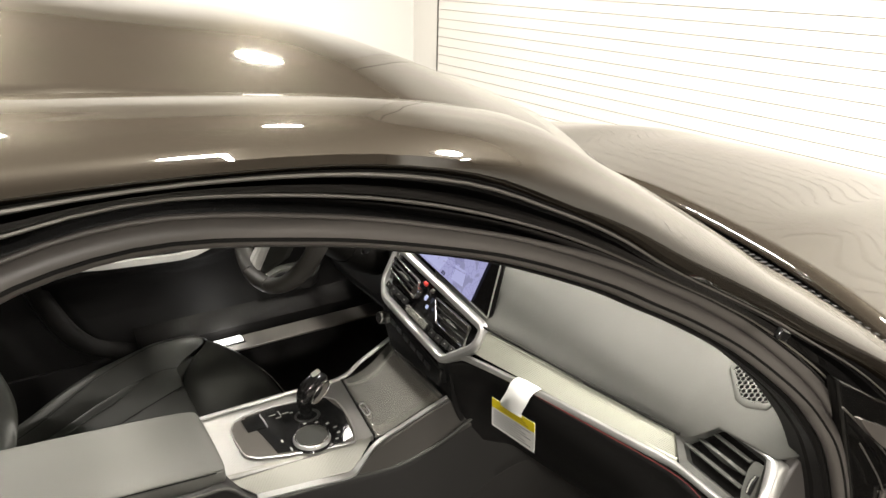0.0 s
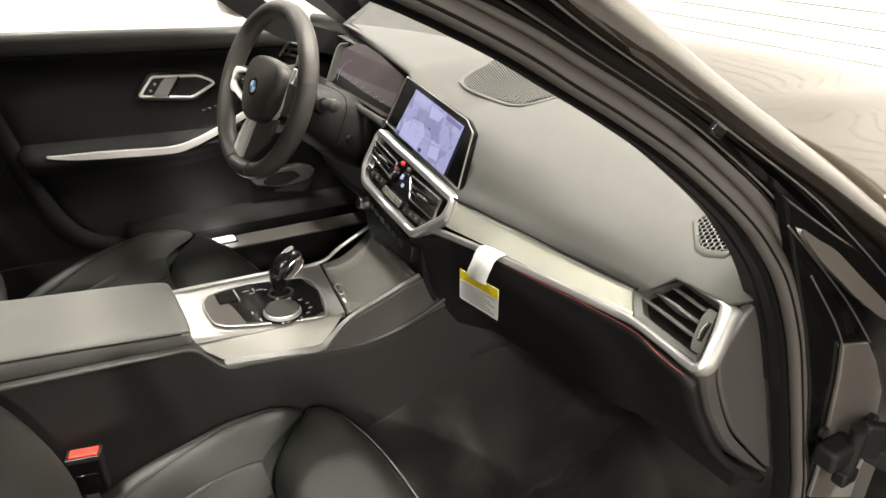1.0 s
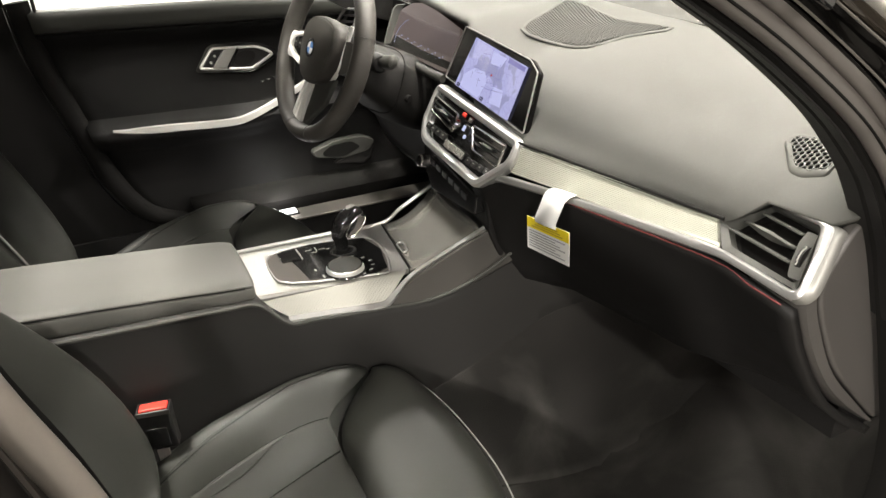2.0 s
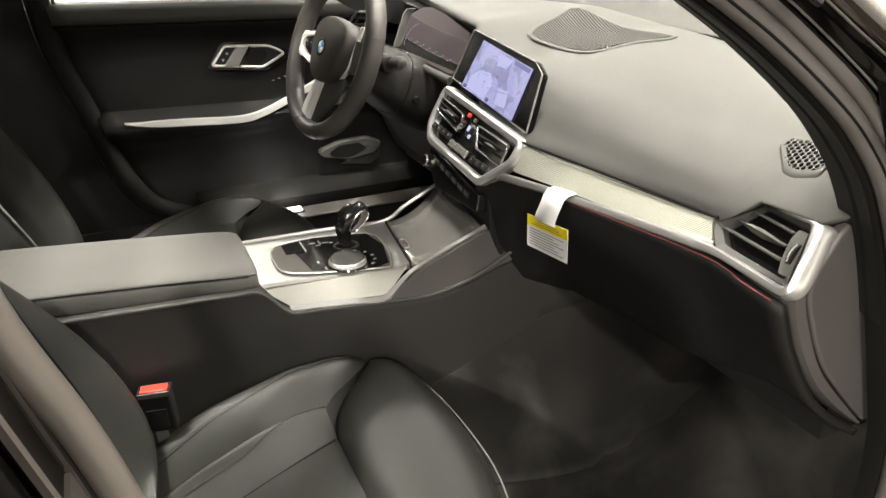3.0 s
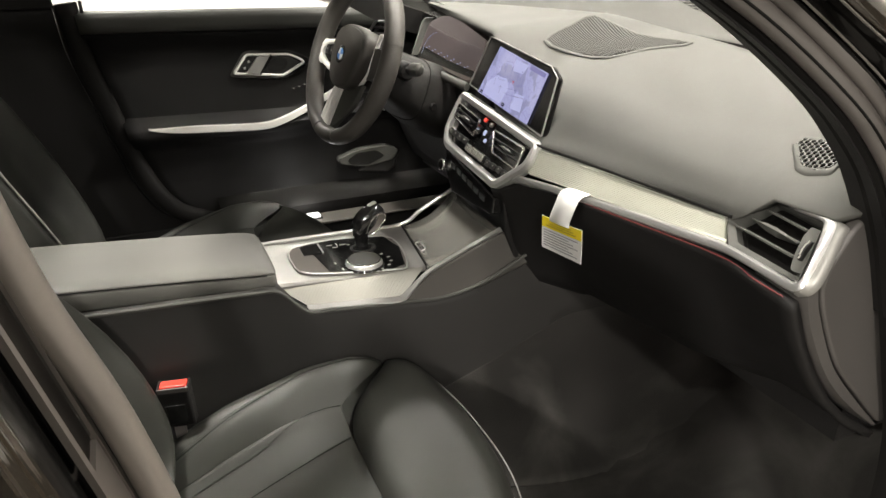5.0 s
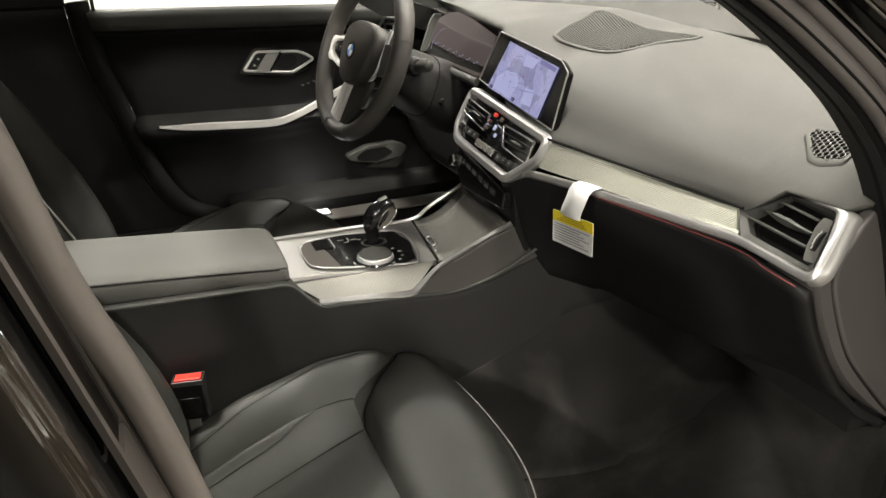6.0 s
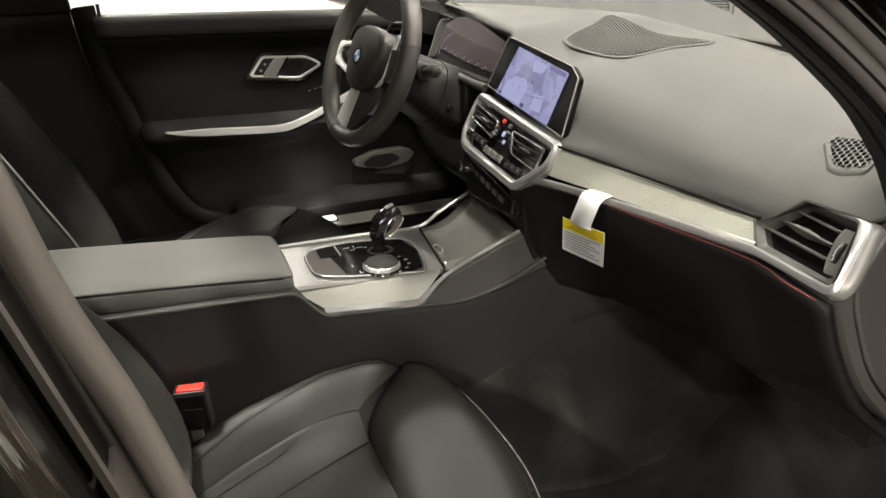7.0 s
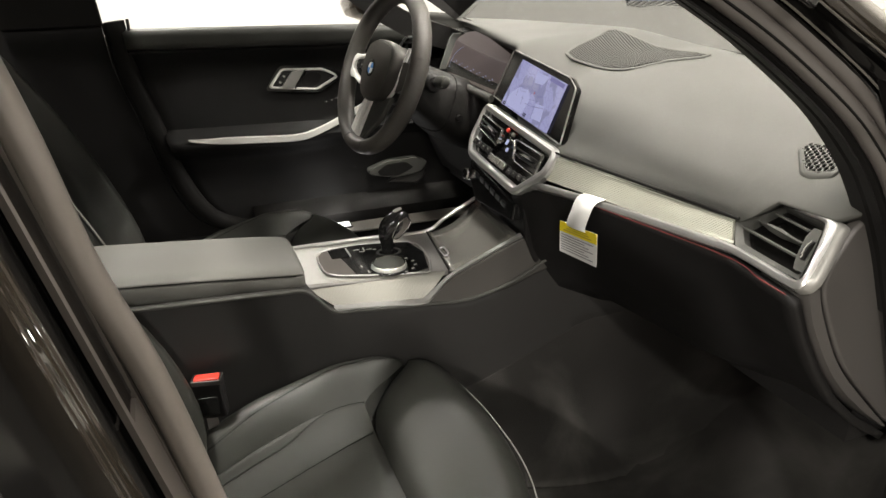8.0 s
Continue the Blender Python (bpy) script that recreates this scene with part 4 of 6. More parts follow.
for k in range(3):
    part("silver_key", box(on_panel(0.010 - 0.029 * k, 0.812, 0.001), (0.005, 0.0275, 0.013), PR), TRAY, panel, "satin grey key", bevel=0.0015)
for k in range(4):
    part("key", box(on_panel(-0.090 - 0.024 * k, 0.811 + 0.0012 * k, 0.001), (0.005, 0.021, 0.011), PR), PLASTIC, panel, bevel=0.0015)
    part("mark", box(on_panel(-0.090 - 0.024 * k, 0.812 + 0.0012 * k, 0.0043), (0.001, 0.003, 0.002), PR), STITCH, panel)
part("hazard_key", box(on_panel(0.002, 0.863, 0.002), (0.005, 0.012, 0.008), PR), RED, panel, "red hazard warning key", bevel=0.002)
part("key", box(on_panel(-0.029, 0.861, 0.002), (0.005, 0.010, 0.008), PR), SATIN_PANEL, panel, bevel=0.002)
for k in range(2):
    part("readout", box(on_panel(-0.020 - 0.016 * k, 0.846 - 0.010 * k, 0.002), (0.003, 0.007, 0.010 - 0.003 * k), PR), READOUT, panel, "lit white temperature readout", bevel=0.001)
band = [CP[0].lerp(CP[1], 0.26) + V(0.0, 0, 0.003), CP[1] + V(0.001, 0, 0.004), CP[1] + PN * 0.004 - V(0, 0, 0.009), CP[0].lerp(CP[1], 0.30) + PN * 0.004 - V(0, 0, 0.008)]
part("top_band", prism([p + PN * 0.004 for p in band], -PN * 0.008), SILVER, panel, "broad satin silver upper band", bevel=0.002)

# lower controls
low = thing("climate_panel", (0.27, -0.02, 0.75), "gloss black control panel below the centre vents", "control panel")
LP = [V(0.292, 0.125, 0.782), V(0.258, -0.143, 0.768), V(0.254, -0.143, 0.737), V(0.268, 0.05, 0.716), V(0.284, 0.112, 0.745)]
part("panel", prism(LP, (0.03, 0, 0)), GLOSS_BLACK, low, bevel=0.003)
for k in range(6):
    part("key", box(LP[0].lerp(LP[1], 0.22 + 0.12 * k) + V(-0.002, 0, -0.017), (0.004, 0.026, 0.011), pose(0, 0, 0, 0, 0, -7)), PLASTIC, low, bevel=0.001)
part("slot", box(LP[0].lerp(LP[1], 0.62) + V(-0.001, 0, -0.034), (0.003, 0.09, 0.003), pose(0, 0, 0, 0, 0, -7)), SILVER, low)
part("dial", disc(V(0.284, 0.112, 0.752), (-1, 0, 0.2), 0.013, 0.022, 28), CHROME, low, "chrome volume dial", bevel=0.003)
ST = [V(0.268, 0, 0.79), V(0.32, 0, 0.82), V(0.50, 0, 0.80), V(0.50, 0, 0.55), V(0.32, 0, 0.60), V(0.278, 0, 0.70)]
part("stack_housing", loft([[q + V(dx, y, 0) for q in ST] for y, dx in ((-0.152, 0.0), (-0.05, 0.013), (0.05, 0.026), (0.135, 0.038))]), PLASTIC, low, "black centre stack", bevel=0.004)

# screens
SO = [V(0.377, 0.099, 1.0), V(0.350, -0.158, 0.983), V(0.343, -0.188, 0.970), V(0.311, -0.200, 0.882), V(0.347, 0.130, 0.906)]
SN = (SO[4] - SO[3]).cross(SO[1] - SO[3]).normalized()
SN = SN if SN.x < 0 else -SN
display = thing("centre_display", (0.34, -0.04, 0.9), "black framed centre touchscreen showing a pale map", "screen")
part("housing", prism([p + V(0.001, 0, 0) for p in SO], -SN * 0.012), JAMB_BLACK, display, bevel=0.004)
part("edge", sweep(rpoly([p + SN * 0.0005 for p in SO], 0.004), ellipse(0.0012, 0.0014, 6), SN, True), SMOKE, display, "thin grey metal edge")
LIT = [V(0.368, 0.041, 0.988), V(0.346, -0.158, 0.972), V(0.318, -0.143, 0.888), V(0.341, 0.078, 0.901)]
part("screen", prism([p + SN * 0.003 for p in LIT], -SN * 0.002), MAP, display, "lit lavender map display", smooth=False)


def on_screen(u, v, out=0.0034):
    return quad([LIT[0], LIT[1], LIT[3], LIT[2]], u, 0).lerp(quad([LIT[3], LIT[2], LIT[3], LIT[2]], u, 0), v) + SN * out


# pale ground of the map, with its roads and marks
for field in (((0.22, 0.50), (0.40, 0.46), (0.50, 0.62), (0.46, 0.97), (0.10, 0.97), (0.08, 0.72)), ((0.40, 0.06), (0.66, 0.05), (0.62, 0.24), (0.44, 0.28)), ((0.62, 0.62), (0.80, 0.58), (0.84, 0.88), (0.66, 0.92))):
    part("map_field", prism([on_screen(u, v, 0.0031) for u, v in field], SN * 0.0001), MAP_PALE, display, smooth=False)
roads = random.Random(4)
for k in range(26):
    u, v = roads.uniform(0.18, 0.66), roads.uniform(0.14, 0.80)
    d = roads.uniform(0.05, 0.22)
    du, dv = (d, -0.35 * d) if k % 2 else (0.22 * d, 1.5 * d)
    part("map_line", sweep([on_screen(u, v), on_screen(min(u + du, 0.96), min(v + dv, 0.94))], [(-0.0004, -0.0002), (0.0004, -0.0002), (0.0004, 0.0001), (-0.0004, 0.0001)], SN), MAP_INK, display)
for u, v in ((0.04, 0.92), (0.50, 0.90)):
    part("map_icon", prism([on_screen(u, v), on_screen(u + 0.055, v), on_screen(u + 0.055, v + 0.065), on_screen(u, v + 0.065)], SN * 0.0003), INK, display)
    part("icon_bar", prism([on_screen(u + 0.01, v + 0.028, 0.0038), on_screen(u + 0.045, v + 0.028, 0.0038), on_screen(u + 0.045, v + 0.038, 0.0038), on_screen(u + 0.01, v + 0.038, 0.0038)], SN * 0.0002), MAP_PALE, display)
part("map_pin", prism([on_screen(0.52, 0.44), on_screen(0.545, 0.44), on_screen(0.532, 0.49)], SN * 0.0003), RED, display, "small red map pin")
part("status_bar", prism([on_screen(0.70, 0.02), on_screen(0.99, 0.02), on_screen(0.99, 0.10), on_screen(0.70, 0.10)], SN * 0.0002), MAP_INK, display)

cluster = thing("instrument_cluster", (0.42, 0.35, 0.93), "dark digital instrument cluster behind the steering wheel", "instrument cluster")
CL = [V(0.420, 0.500, 0.985), V(0.430, 0.455, 1.003), V(0.4335, 0.41, 1.008), V(0.429, 0.33, 1.001), V(0.4165, 0.196, 0.979), V(0.407, 0.186, 0.962), V(0.3755, 0.176, 0.906), V(0.372, 0.20, 0.900), V(0.377, 0.460, 0.909), V(0.383, 0.484, 0.92)]
CX = V(0.866, 0, -0.5)


def on_cluster(u, v, out=0.002):
    """u along the glass from the driver's left, v up from its foot."""
    return V(0.377, 0.478, 0.909).lerp(V(0.3745, 0.178, 0.905), u) + V(0.043, 0, 0.0745) * v - CX * out


part("screen", prism(rpoly(CL, 0.010), CX * 0.008), CLUSTER_SHEEN, cluster, "cluster glass with a brown reflection painted as glow")
part("lower_band", prism([on_cluster(u, v, 0.0008) for u, v in ((0.0, 0.03), (1.0, 0.03), (1.0, 0.20), (0.55, 0.22), (0.0, 0.34))], CX * 0.0006), JAMB_BLACK, cluster, "dark lower part of the display")
for k in range(22):
    u = 0.05 + 0.86 * k / 21
    v = 0.30 - 0.19 * u + 0.05 * ((k * 7) % 3)
    a, w, h = on_cluster(u, v), 0.0015 + 0.0030 * ((k * 5) % 3), 0.0006 + 0.0008 * (k % 3)
    part("gauge_mark", prism([a, a + V(0, -w, 0), a + V(0.5 * h, -w, h), a + V(0.5 * h, 0, h)], CX * -0.0003), MARKS, cluster)
arc = [on_cluster(0.17 + 0.13 * math.cos(a), 0.40 + 0.42 * math.sin(a)) for a in [math.pi * (0.55 + 0.05 * i) for i in range(14)]]
part("gauge_arc", sweep(arc, ellipse(0.0004, 0.0004, 6), CX), MARKS, cluster)
part("surround", prism([V(0.435, 0.62, 0.86), V(0.445, 0.60, 1.0), V(0.445, 0.14, 0.975), V(0.405, 0.14, 0.86)], (0.05, 0, 0)), JAMB_BLACK, cluster)
part("side_bezel", loft([[p + V(-0.012, 0.012, 0), p + V(-0.012, 0.018, 0), p + V(0.01, 0.020, 0), p + V(0.01, 0.012, 0)] for p in (V(0.383, 0.484, 0.912), V(0.42, 0.503, 0.985), V(0.428, 0.50, 0.995))]), DASH, cluster, "black side rim of the cluster")
part("lower_rim", sweep(cr([V(0.372, 0.50, 0.902), V(0.366, 0.36, 0.896), V(0.362, 0.24, 0.893), V(0.358, 0.165, 0.893)], 5), ellipse(0.009, 0.006, 10), (-1, 0, 0.4)), DASH, cluster, "soft rim below the display")
part("knee_panel", surface(lambda u, v: (lerp(0.40, 0.37, v) + 0.10 * v * v, lerp(0.72, 0.12, u), lerp(0.90, 0.60, v)), 10, 8), PLASTIC, dash, "black lower dashboard by the driver", solid=0.01)


# ---- steering wheel ----
WC = V(0.178, 0.370, 0.935)
TILT, YAW = radians(21), radians(7)
wheel = thing("steering_wheel", WC, "black leather steering wheel with silver spokes", "steering wheel")
WL = V(-math.sin(YAW), math.cos(YAW), 0)
WU = V(math.sin(TILT) * math.cos(YAW), math.sin(TILT) * math.sin(YAW), math.cos(TILT))
WA = WL.cross(WU) * -1
WM = Matrix((WA, WL, WU)).transposed()
WM = WM.to_4x4()


def W(x, y, z):
    """A point: x towards the driver's left, y up the wheel's plane, z towards the driver."""
    return WC + WL * x + WU * y + WA * z


rim = [W(0.173 * math.cos(a), 0.173 * math.sin(a), 0.0) for a in [2 * math.pi * i / 64 for i in range(64)]]
axis = (W(0, 0, 1) - W(0, 0, 0)).normalized()
part("rim", sweep(rim, ellipse(0.0175, 0.0215, 16), axis, True), WHEEL_LEATHER, wheel, "thick black leather rim")
hubpts = [(-0.080, 0.030), (-0.062, 0.060), (0, 0.071), (0.062, 0.060), (0.080, 0.030), (0.076, -0.012), (0.052, -0.056), (0.004, -0.069), (-0.048, -0.056), (-0.075, -0.012)]
hub2 = cr([(x * (0.87 if x > 0 else 1.0), y, 0) for x, y in hubpts], 4, True)
part("airbag", loft([[W(p.x * s, p.y * s, z) for p in hub2] for s, z in ((0.93, -0.024), (0.99, -0.008), (1.0, 0.006), (0.985, 0.0135), (0.95, 0.0170), (0.925, 0.0172), (0.915, 0.0178), (0.90, 0.0195), (0.7, 0.0215), (0.4, 0.0228), (0.15, 0.023))]), WHEEL_LEATHER, wheel, "black grained airbag cover with a stitched rim")
part("airbag_seam", sweep([W(p.x * 0.925, p.y * 0.925, 0.0172) for p in hub2], ellipse(0.0011, 0.0009, 6), axis, True), STITCH_DARK, wheel)
part("hub_back", loft([[W(p.x * s, p.y * s, z) for p in hub2] for s, z in ((0.7, -0.08), (0.92, -0.05), (0.95, -0.02))]), PLASTIC, wheel)
badge = part("badge", disc(W(0.004, 0.002, 0.0225), axis, 0.0185, 0.005, 36), CHROME, wheel, "round blue and white enamel badge")
for k in range(4):
    a0 = math.pi / 2 * k
    fan = [W(0.004, 0.002, 0.0255)] + [W(0.004 + 0.0125 * math.cos(a0 + math.pi / 12 * i), 0.002 + 0.0125 * math.sin(a0 + math.pi / 12 * i), 0.0255) for i in range(7)]
    part("quarter", prism(fan, axis * 0.0006), BLUE if k % 2 else WHITE_PLASTIC, badge)
part("badge_ring", sweep([W(0.004 + 0.0165 * math.cos(a), 0.002 + 0.0165 * math.sin(a), 0.0255) for a in [2 * math.pi * i / 32 for i in range(32)]], ellipse(0.0028, 0.0006, 6), axis, True), GLOSS_BLACK, badge)
for s in (1, -1):
    # an open silver frame round the keys of each spoke
    sp = [W(s * 0.070, 0.030, -0.004), W(s * 0.100, 0.035, 0.0), W(s * 0.150, 0.030, -0.002), W(s * 0.163, 0.018, -0.004), W(s * 0.160, -0.012, -0.004), W(s * 0.125, -0.022, 0.0), W(s * 0.090, -0.034, -0.002), W(s * 0.066, -0.030, -0.006)]
    mid = sum(sp, Vector()) / len(sp)
    part("spoke", prism([p - axis * 0.004 for p in rpoly(sp, 0.008)], axis * -0.014), WHEEL_LEATHER, wheel, "dark spoke")
    if s > 0:
        vee = cr([W(0.080, 0.027, 0.004), W(0.110, 0.0235, 0.004), W(0.146, 0.0175, 0.003), W(0.1585, 0.004, 0.003), W(0.160, -0.009, 0.003), W(0.152, -0.019, 0.003), W(0.120, -0.027, 0.004), W(0.082, -0.036, 0.004)], 4)
        part("spoke_frame", sweep_by(vee, lambda p: [(-(0.0045 + 0.0045 * smooth01(0.12, 0.15, (p - WC).dot(WL))), -0.012), (0.0045 + 0.0045 * smooth01(0.12, 0.15, (p - WC).dot(WL)), -0.012), (0.0045 + 0.0045 * smooth01(0.12, 0.15, (p - WC).dot(WL)), 0.001), (0.0025, 0.0035), (-0.0025, 0.0035), (-(0.0045 + 0.0045 * smooth01(0.12, 0.15, (p - WC).dot(WL))), 0.001)], axis), WHEEL_SILVER, wheel, "satin silver spoke frame")
    else:
        line = cr([W(-0.090, 0.064, -0.010), W(-0.0875, 0.050, -0.010), W(-0.0815, 0.015, -0.010), W(-0.0745, -0.028, -0.010), W(-0.035, -0.064, -0.012)], 4)
        part("spoke_frame", sweep(line, ellipse(0.0048, 0.004, 8), axis), WHEEL_SILVER, wheel, "satin silver spoke edge")
    part("key_plate", prism([mid + (p - mid) * 0.74 + axis * (0.001 if s > 0 else -0.008) for p in rpoly(sp, 0.008)], axis * -0.004), GLOSS_BLACK, wheel)
    for j in range(2 if s > 0 else 0):
        part("button", box(W(0.103 + 0.024 * j, 0.004 + 0.001 * j, 0.001), (0.006, 0.018, 0.020), WM), PLASTIC, wheel, bevel=0.003)
        part("key_mark", box(W(0.103 + 0.024 * j, 0.004 + 0.001 * j, 0.0045), (0.001, 0.006, 0.003), WM), STITCH, wheel)
# the split lower spoke: a bright creased bar that widens downwards and its dark twin
rows = []
for f in (0.0, 0.35, 0.7, 1.0):
    a, b = V(0.040, -0.062, 0).lerp(V(0.0740, -0.158, 0), f), V(0.002, -0.066, 0).lerp(V(0.0225, -0.160, 0), f)
    h = lerp(0.002, 0.005, math.sin(math.pi * f))
    rows.append([W(a.x, a.y, -0.010), W(a.x, a.y, h - 0.001)] + [W(*a.lerp(b, g).xy, h + dz) for g, dz in ((0.10, 0.001), (0.36, 0.0018), (0.40, -0.0004), (0.44, 0.0018), (0.68, 0.002), (0.72, -0.0004), (0.76, 0.0018), (0.95, 0.0008))] + [W(b.x, b.y, h - 0.001), W(b.x, b.y, -0.010)])
part("lower_spoke", loft(rows), WHEEL_SILVER, wheel, "satin silver lower spoke with two grooves", bevel=0.0006)
part("lower_web", prism([W(0.004, -0.062, -0.003), W(-0.070, -0.045, -0.008), W(-0.055, -0.098, -0.005), W(-0.020, -0.130, -0.004), W(0.012, -0.160, -0.003), W(0.030, -0.160, -0.003)], axis * -0.012), DASH, wheel, "dark satin lower web", bevel=0.004)
for a in (15, 165, 255, 285):
    c, q = radians(a), radians(a + 2.2)
    band = [W((0.173 - 0.0183 * math.cos(k)) * math.cos(c), (0.173 - 0.0183 * math.cos(k)) * math.sin(c), 0.0222 * math.sin(k)) for k in [2 * math.pi * i / 24 for i in range(24)]]
    part("rim_seam", sweep(band, ellipse(0.0007, 0.0005, 5), (math.cos(c), math.sin(c), 0.3), True), STITCH_DARK, wheel)
for s in (1, -1):
    paddle = [W(s * 0.138, 0.048, -0.032), W(s * 0.148, 0.026, -0.033), W(s * 0.146, -0.028, -0.033), W(s * 0.138, -0.042, -0.032), W(s * 0.110, -0.020, -0.03), W(s * 0.100, 0.030, -0.03)]
    part("shift_paddle", prism(rpoly(paddle, 0.01), axis * -0.004), GLOSS_BLACK, wheel, "black shift paddle")
    part("paddle_edge", sweep(rpoly(paddle, 0.01)[3:-10], ellipse(0.0010, 0.0016, 6), axis), SILVER_PAINT, wheel, "thin silver paddle edge")


def column_ring(z, w, h, lift):
    return [W(w * math.copysign(abs(math.cos(a)) ** 0.6, math.cos(a)), lift + h * math.copysign(abs(math.sin(a)) ** 0.6, math.sin(a)), z) for a in [2 * math.pi * i / 28 for i in range(28)]]


part("column", loft([column_ring(*q) for q in ((-0.045, 0.050, 0.040, 0.0), (-0.06, 0.074, 0.050, -0.004), (-0.10, 0.088, 0.060, -0.014), (-0.15, 0.096, 0.070, -0.024), (-0.19, 0.112, 0.078, -0.030), (-0.24, 0.118, 0.080, -0.034))]), DOOR_SKIN, wheel, "dark grey steering column shroud")
part("column_seam", sweep([q for q in column_ring(-0.15, 0.0967, 0.0705, -0.024)], ellipse(0.0012, 0.0012, 6), axis, True), RUBBER, wheel)
part("column_lever", disc(W(-0.108, -0.045, -0.17), W(-1, 0, 0) - WC, 0.009, 0.008, 24, 0.007), PLASTIC, wheel, "round cap on the column")
for s in (1, -1):
    k = 1.0 if s > 0 else 0.80
    stalk = cr([W(s * 0.07, 0.010, -0.085), W(s * 0.13 * k, 0.014, -0.083), W(s * 0.155 * k, 0.016, -0.080), W(s * 0.19 * k, 0.018, -0.076), W(s * 0.215 * k, 0.020, -0.073)], 3)
    rr = [0.0075] * 5 + [0.010, 0.0135, 0.0145, 0.0145, 0.0145, 0.0145, 0.013, 0.006]
    part("stalk", loft([[p + WU * (r * math.cos(a)) + axis * (0.8 * r * math.sin(a)) for a in [2 * math.pi * i / 14 for i in range(14)]] for p, r in zip(stalk, rr)]), DASH, wheel, "dark grey stalk with a thick end")
    part("stalk_root", loft([[W(s * x, 0.010 + 0.020 * math.sin(a) * f, -0.085 + 0.020 * math.cos(a) * f) for a in [2 * math.pi * i / 16 for i in range(16)]] for x, f in ((0.075, 1.0), (0.098, 1.0), (0.104, 0.8))]), PLASTIC, wheel, "black collar of the stalk")

dv = thing("air_vent", (0.345, 0.68, 0.95), "black driver air vent in a silver frame", "air vent", "air vents")
DV = [V(0.345, 0.721, 0.908), V(0.345, 0.798, 0.909), V(0.355, 0.707, 0.973), V(0.355, 0.614, 0.980), V(0.345, 0.632, 0.927)]
part("surround", sweep(rpoly(DV, 0.008), ellipse(0.003, 0.004, 8), (-1, 0, 0), True), SILVER, dv, "satin silver surround")
part("vent_back", prism([p + V(0.008, 0, 0) for p in DV], (0.004, 0, 0)), GLOSS_BLACK, dv)
for f in (0.3, 0.6):
    part("slat", loft([[q + V(0, 0, 0.002), q + V(0.008, 0, 0.003), q + V(0.008, 0, -0.001), q - V(0, 0, 0.002)] for q in (DV[2].lerp(DV[1], f), DV[3].lerp(DV[4], f))]), PLASTIC, dv)

# ---- centre console ----
con = thing("centre_console", (0.0, 0, 0.2), "dark centre console with silver trim between the seats", "console")


def console_side(s, lower):
    top = [(-0.75, 0.700), (-0.41, 0.676), (-0.25, 0.6665), (-0.155, 0.6600), (-0.112, 0.6535), (-0.070, 0.6085), (-0.028, 0.6035), (0.03, 0.599), (0.10, 0.5955), (0.175, 0.594), (0.25, 0.619), (0.335, 0.671), (0.46, 0.71), (0.9, 0.74)]
    rows = []
    for x, z in [(p[0], p[2]) for p in cr([(a, 0, b) for a, b in top], 5)]:
        y = s * along([(-0.75, 0.112), (-0.12, 0.112), (0.1, 0.120), (0.46, 0.17), (0.9, 0.19)], x)
        # where the hard panel ends and the carpet begins
        cut = along([(-0.75, 0.30), (0.0, 0.34), (0.20, 0.42), (0.40, 0.52), (0.9, 0.56)], x)
        if lower:
            foot = 0.225 + 0.27 * smooth01(0.52, 1.0, (x + 0.5) / 1.45) ** 1.5
            r = along([(-0.2, 0.03), (0.15, 0.07), (0.6, 0.16)], x)
            rows.append([V(x, y + s * 0.012, cut + 0.012), V(x, y + s * 0.016, cut), V(x, y + s * 0.018, lerp(cut, foot + r, 0.5))] + [V(x, y + s * (0.02 + r * (1 - math.cos(a))), foot + 0.004 + r * (1 - math.sin(a))) for a in [math.pi / 2 * k / 8 for k in range(9)]])
        else:
            waist = min(z - 0.008, along([(-0.75, 0.600), (-0.1, 0.585), (0.18, 0.575), (0.25, 0.595), (0.335, 0.640), (0.46, 0.68), (0.9, 0.71)], x))
            rows.append([V(x, y - s * 0.06, z), V(x, y - s * 0.006, z), V(x, y - s * 0.0015, z - 0.003), V(x, y + s * 0.003, waist), V(x, y + s * 0.008, lerp(waist, cut, 0.45)), V(x, y + s * 0.012, lerp(waist, cut, 0.8)), V(x, y + s * 0.015, cut), V(x, y + s * 0.010, cut - 0.008)])
    return loft(rows, closed=False, caps=False)


for s in (-1, 1):
    part("side_panel", console_side(s, False), CONSOLE_SKIN, con, "black console side panel", solid=0.006)
    part("tunnel_carpet", console_side(s, True), CARPET, con, "black carpet on the side of the console", solid=0.004)
part("core", box((-0.30, 0, 0.38), (0.9, 0.20, 0.38)), PLASTIC, con)
FLAT = [V(-0.122, 0.102, 0.6485), V(-0.122, -0.066, 0.6485), V(-0.100, -0.078, 0.6445), V(0.10, -0.092, 0.638), V(0.153, -0.089, 0.6385), V(0.183, 0.108, 0.6365)]
part("trim_plate", prism(FLAT, (0, 0, -0.01)), RIBBED_FINE, con, "pale metallic console trim plate", smooth=False)
# the sloping flap below it, rounded over at the crease
flap = []
for k in range(15):
    f = k / 14
    a = V(-0.116, -0.070, 0.6475).lerp(V(0.146, -0.0935, 0.6375), f)
    b = V(-0.066, -0.0965, 0.6125).lerp(V(0.100, -0.1155, 0.6025), f)
    flap.append([a + V(0, 0.006, 0.0004), a, a.lerp(b, 0.12) + V(0, -0.0016, 0.0012), a.lerp(b, 0.5) + V(0, -0.001, 0.001), b, b + V(0, 0.006, -0.006)])
part("trim_flap", loft(flap), FLAP, con, "fine cross-ribbed grey trim flap")
